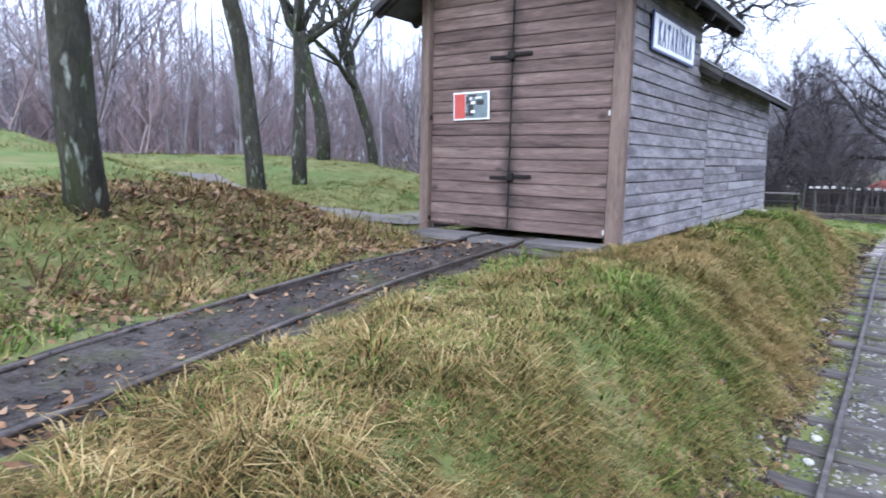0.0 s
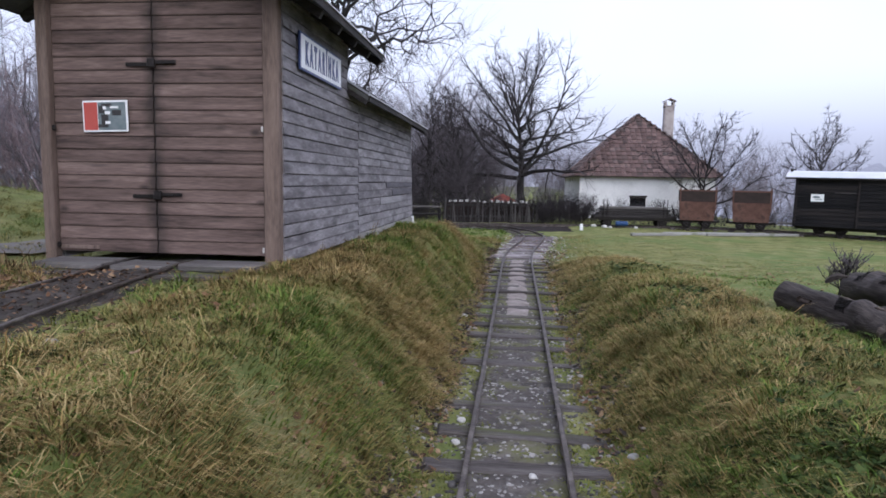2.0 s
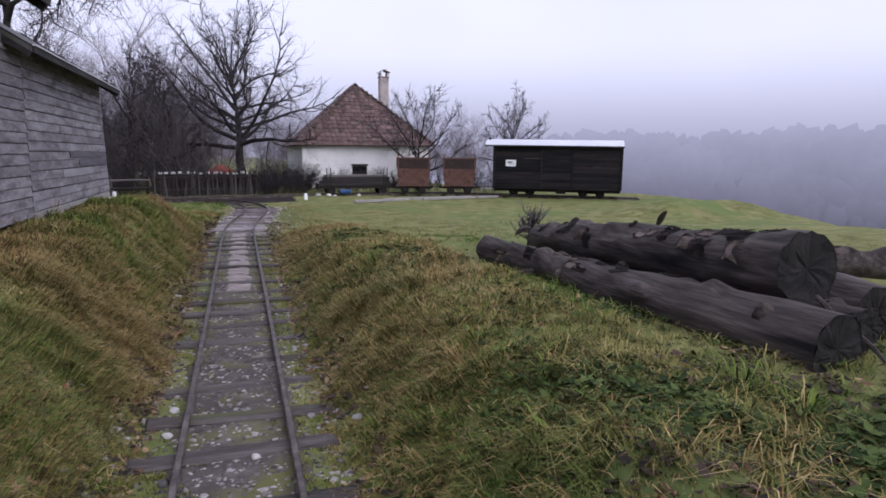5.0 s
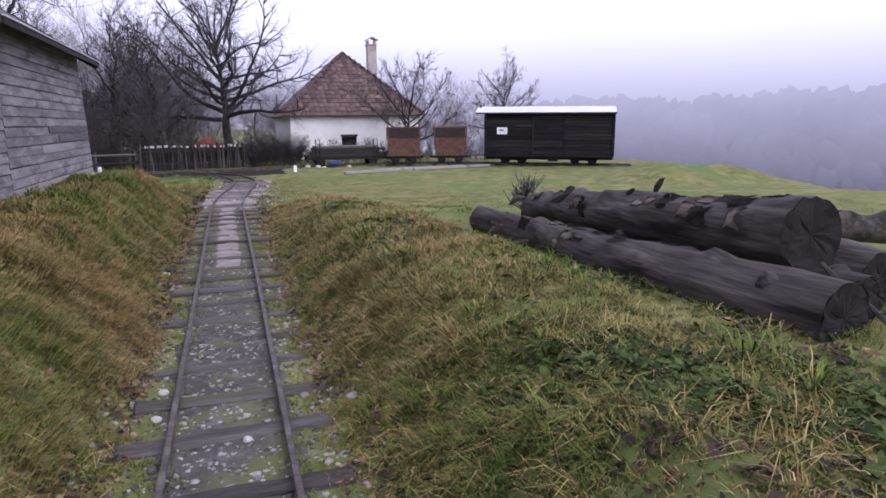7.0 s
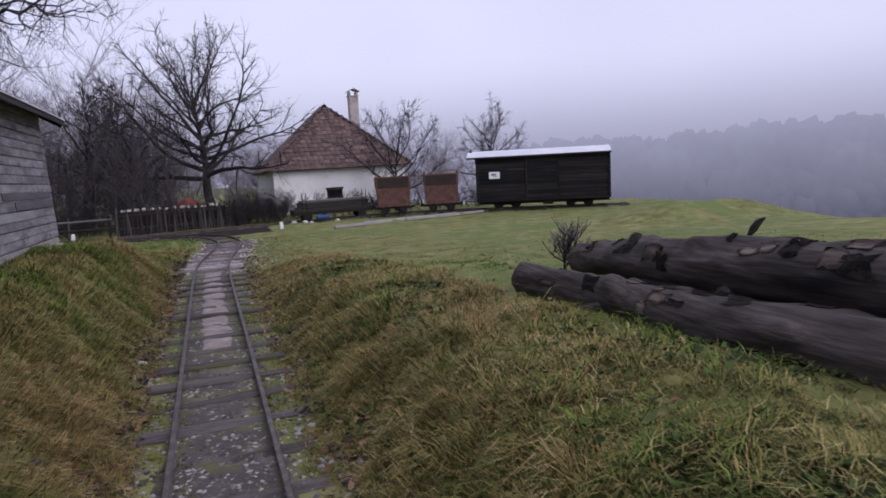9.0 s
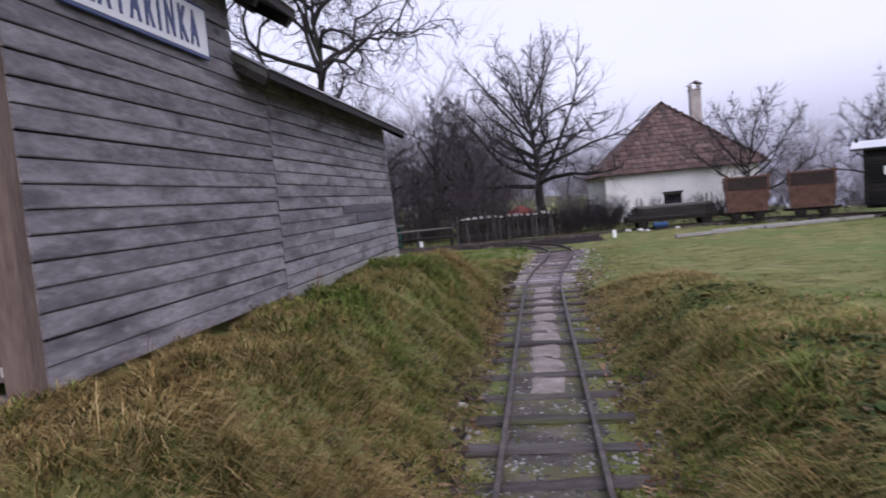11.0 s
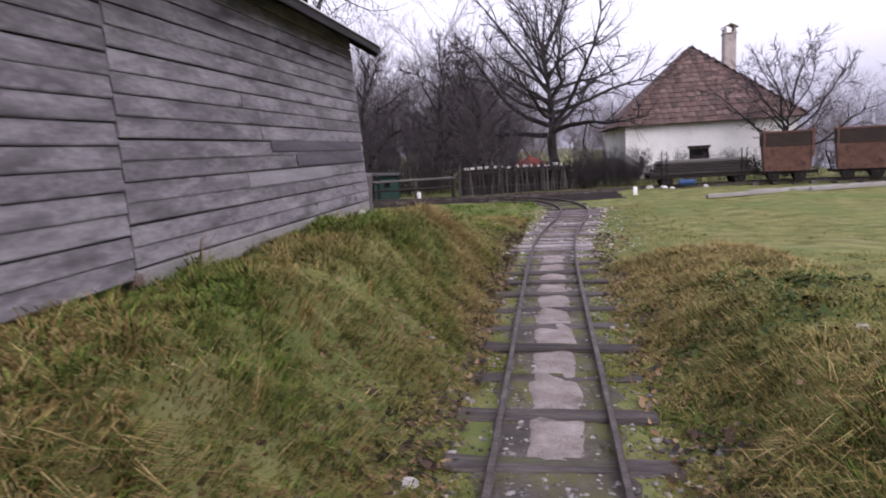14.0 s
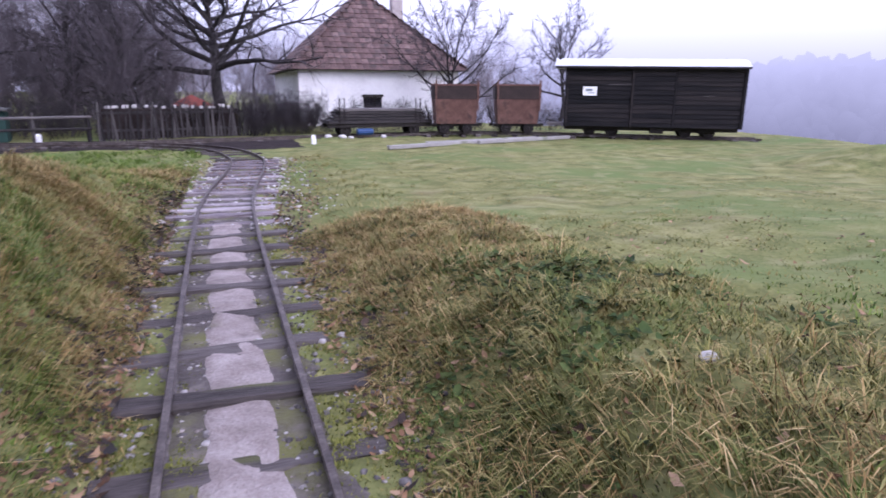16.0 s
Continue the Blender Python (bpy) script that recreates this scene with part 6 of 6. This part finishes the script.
scatter("ballast_gravel", "small dark and pale gravel stones in the track bed", [(-0.75, 0.75, 0.8, 7.5, 1700), (-0.75, 0.75, 7.5, 15.0, 1100)], M_STONE, 0.0105,
        lambda x, y: np.where(np.abs(x) < 0.28, 0.9 - 0.5 * sstep(8, 10, y), 0.25), "stone", "gravel")
scatter("sand_grit", "pale grit and small stones strewn over the sand and its edges", [(-0.27, 0.27, 8.0, 15.0, 1500)], M_GRIT, 0.007,
        lambda x, y: 0.25 + 0.7 * np.exp(-((np.abs(x) - 0.17) / 0.07) ** 2), "stone", "gravel")
scatter("loose_stones", "loose grey stones along the edge of the track", [(-1.0, 1.0, 0.8, 15.0, 120), (-3.6, -2.0, -0.5, 5.2, 60), (-0.8, 1.6, 15, 22, 120)], M_STONE, 0.016,
        lambda x, y: 0.12 + 0.7 * edge(x, y), "stone", "stones")
scatter("pale_rubble", "broken pale stones and wet debris at the junction", [(-0.75, 1.5, 14.6, 22.0, 110)], M_WHITESTONE, 0.018,
        lambda x, y: 0.15 + 0.6 * (np.abs(np.abs(x - track_x(y)) - 0.5) < 0.22), "stone", "rubble")
scatter("leaf_litter", "brown fallen leaves on the bank and along the track", [(-4.4, -1.9, -0.5, 5.6, 190), (-7, -3.6, -0.5, 5.5, 420), (-1.15, -0.5, 1.0, 17.0, 850), (0.5, 1.15, 1.0, 17.0, 420), (-2.2, -0.7, 1, 14, 60), (0.7, 4.5, 0.5, 12, 35), (-1.2, 1.8, 17, 22, 150)],
        M_LEAF, 0.016, lambda x, y: 0.35 + 0.6 * field(x, y, 2.2), "leaf", "leaves")
scatter("bramble_leaves", "dark green bramble and weed leaves on the bank", [(2.2, 3.4, 1.4, 5.0, 900), (0.75, 2.0, 1.5, 11.5, 520), (1.5, 3.6, 0.2, 3.6, 1900), (1.3, 2.3, 9.0, 12.5, 900), (1.2, 2.3, 4.2, 7.6, 1200)], M_BRAMBLE, 0.021,
        lambda x, y: np.clip(2.6 * field(x, y, 1.9) - 0.85, 0, 1), "leaf", "weeds")
scatter("bank_leaves", "thick brown leaf litter and dead bracken on the bank by the siding", [(-6.5, -3.2, 0.2, 5.6, 900), (-2.6, -1.9, 0.5, 4.5, 160)], M_LEAF, 0.021,
        lambda x, y: np.clip(sstep(0.35, 0.75, siding_x(y) - x) * (1.5 * field(x, y, 1.6) - 0.1), 0.04, 0.95), "leaf", "leaves")
blades("dead_bracken", "brown dead bracken and stalks on the bank by the siding", [(-5.8, -3.3, 0.3, 5.4, 420)], M_BRACKEN, 0.2, 0.009, 1.3,
       lambda x, y: np.clip(sstep(0.55, 1.0, siding_x(y) - x) * (1.7 * field(x, y, 2.1) - 0.55), 0, 1), 0.6, 0.85)
scatter("bank_weeds", "dark low weeds and wet leaves on the worn bank near the logs", [(1.0, 3.0, 0.6, 3.4, 2600)], M_BRAMBLE, 0.019,
        lambda x, y: np.clip(2.4 * field(x, y, 3.1) - 0.7, 0, 1), "leaf", "weeds")
scatter("bank_mould", "dark rotting leaves where the bank is worn bare", [(1.2, 2.8, 0.6, 3.0, 1000)], M_DARKLEAF, 0.018,
        lambda x, y: np.clip(2.2 * (1 - field(x, y, 3.1)) - 0.75, 0, 0.9), "leaf", "leaves")
scatter("siding_litter", "brown leaves and dark clods strewn over the siding", [(-4.0, -1.6, -0.5, 5.6, 220)], M_DARKLEAF, 0.013,
        lambda x, y: np.exp(-((x - siding_x(y)) / 0.6) ** 2), "leaf", "leaves")
scatter("siding_leaves", "fallen brown leaves between the siding rails", [(-4.0, -1.6, -0.5, 5.6, 110)], M_LEAF, 0.013,
        lambda x, y: np.exp(-((x - siding_x(y)) / 0.7) ** 2), "leaf", "leaves")
blades("seed_stalks", "tall pale dry stalks standing out of the banks", [(-2.1, -0.8, 1.0, 14.0, 70), (0.9, 2.2, 1.0, 13.0, 60)], M_DRY, 0.19, 0.004, 0.6,
       lambda x, y: np.clip(2.0 * field(x, y, 2.7) - 0.9, 0, 1), 0.5, 0.8)
tx_moss = [(0.31, 0.72, 1.0, 15.0, 3600), (-0.7, -0.31, 1.0, 15.0, 3200), (-0.3, -0.18, 3.0, 15.0, 3000), (0.18, 0.3, 3.0, 15.0, 3000)]
blades("rail_moss", "low moss and grass creeping in between sleepers and rails", tx_moss, M_MOSS, 0.045, 0.008, 1.0,
       lambda x, y: np.clip(2.6 * field(x * 2.5 + 3, y, 2.4) - 0.75, 0, 0.9), 0.6, 0.9, "moss", True)
scatter("edge_litter", "dark rotting leaves and clods along the track edge", [(-1.05, -0.5, 2.0, 12.0, 900), (-1.25, -0.5, 12.0, 21.0, 1500), (0.5, 0.95, 2.0, 19.0, 420)], M_DARKLEAF, 0.023,
        lambda x, y: np.clip(1.8 * field(x * 2, y, 2.9) - 0.35, 0, 0.9) * np.exp(-((np.abs(x - track_x(y)) - 0.76) / 0.16) ** 2), "leaf", "leaves")
# earth at the junction
MX, MY = np.meshgrid(np.linspace(-9, 3.0, 60), np.linspace(23.6, 28.6, 32))
MZ = land(MX, MY) + 0.02 - 0.06 * (sstep(0.75, 1.0, np.maximum(np.abs((MX + 3.0) / 6.0), np.abs((MY - 26.1) / 2.5)))) - 0.08 * ((MX < -1.0) & (MY < 25.0))
q = np.arange(60 * 32).reshape(32, 60)
tagged(new("junction_earth", mesh_from("junction_earth", np.stack([MX, MY, MZ], -1).reshape(-1, 3).tolist(), np.stack([q[:-1, :-1], q[:-1, 1:], q[1:, 1:], q[1:, :-1]], -1).reshape(-1, 4).tolist(), M_EARTH, True)),
       "dark trodden earth around the track junction", "earth", kind="structure")


# ---- single stones ----
def stone(x, y, s, label, mat=None, seed=0):
    bm = nb()
    bmesh.ops.create_icosphere(bm, subdivisions=2, radius=s)
    for v in bm.verts:
        v.co *= 1 + 0.4 * noise.noise(v.co * (0.6 / s) + Vector((seed, 0, 0)))
        v.co.z *= 0.65
    ob = part("stone", bm, mat or M_WHITESTONE)
    ob.matrix_basis = pose(x, y, float(land(x, y)) + s * 0.35, 0, 0, seed * 40)
    return tagged(ob, label, "stone", group="single stones")


stone(1.62, 9.1, 0.036, "rounded white stone on the grassy bank", None, 1)
stone(-0.42, 4.33, 0.032, "white stone beside the rail", None, 2)
stone(-0.42, 4.75, 0.034, "white stone beside the rail", None, 3)
stone(-0.7, 8.25, 0.05, "pale stone in the grass beside the track", None, 4)
stone(0.1, 3.9, 0.028, "pale stone between the rails", None, 5)
stone(-2.15, 2.05, 0.03, "white stone beside the siding", None, 6)
stone(0.75, 4.2, 0.04, "flat grey stone beside the track", M_CONCRETE, 7)
stone(-2.35, 3.0, 0.04, "pale grey stone beside the siding rail", M_CONCRETE, 8)

# hedge and bare bush
thicket("dark_hedge", "low dark bramble hedge between fence and cottage", 31, 170, (1.0, 3.3, 28.2, 30.5), 1.1, M_DARKTWIG)
thicket("dark_hedge", "dark low shrubs along the foot of the cottage wall", 33, 190, (3.4, 12.5, 28.4, 30.0), 0.9, M_DARKTWIG)
thicket("dark_hedge", "dark undergrowth behind the picket fence", 32, 260, (-9, 1.0, 28.9, 31.5), 1.1, M_DARKTWIG)
tree("bare_bush", "small bare bush of thin stems standing behind the logs", on_land(3.35, 7.15), 61, 3.3, 1.1, 0.02, forks=13, depth=3, first=0.08, up=0.7, shoots=5, twig=0.008)


# ---- small things by the logs ----
def splinter(p, q, r, seed):
    ob = thing("bark_splinter", "loose strip of torn bark lying by the logs", "bark", p)
    r_ = random.Random(seed)
    v = Vector(q) - Vector(p)
    pts = [v * t + Vector((0, 0, 0.03 * math.sin(3.1 * t))) for t in (0, 0.3, 0.6, 1)]
    part("strip", tube(nb(), pts, [r * 0.5, r, r * 0.9, r * 0.3], 5, wob=0.4), M_LOG, ob)


splinter((2.45, 5.55, 0.6), (2.7, 5.35, 0.62), 0.025, 1)
splinter((2.62, 5.9, 0.92), (2.72, 5.75, 0.99), 0.03, 2)
splinter((3.2, 3.0, 0.9), (3.1, 2.6, 0.62), 0.02, 3)
splinter((3.3, 2.9, 0.75), (3.15, 2.45, 0.6), 0.015, 4)
splinter((3.72, 5.2, 1.05), (3.66, 5.0, 1.2), 0.03, 5)
blades("weed_tufts", "tall dark green weeds at the foot of the logs", [(2.3, 3.3, 1.6, 3.4, 900), (2.2, 2.6, 3.4, 6.4, 500)], M_GREEN, 0.1, 0.009, 0.9,
       lambda x, y: np.clip(2.2 * field(x, y, 2.9) - 0.9, 0, 0.8), 0.5, 0.9, "weeds")
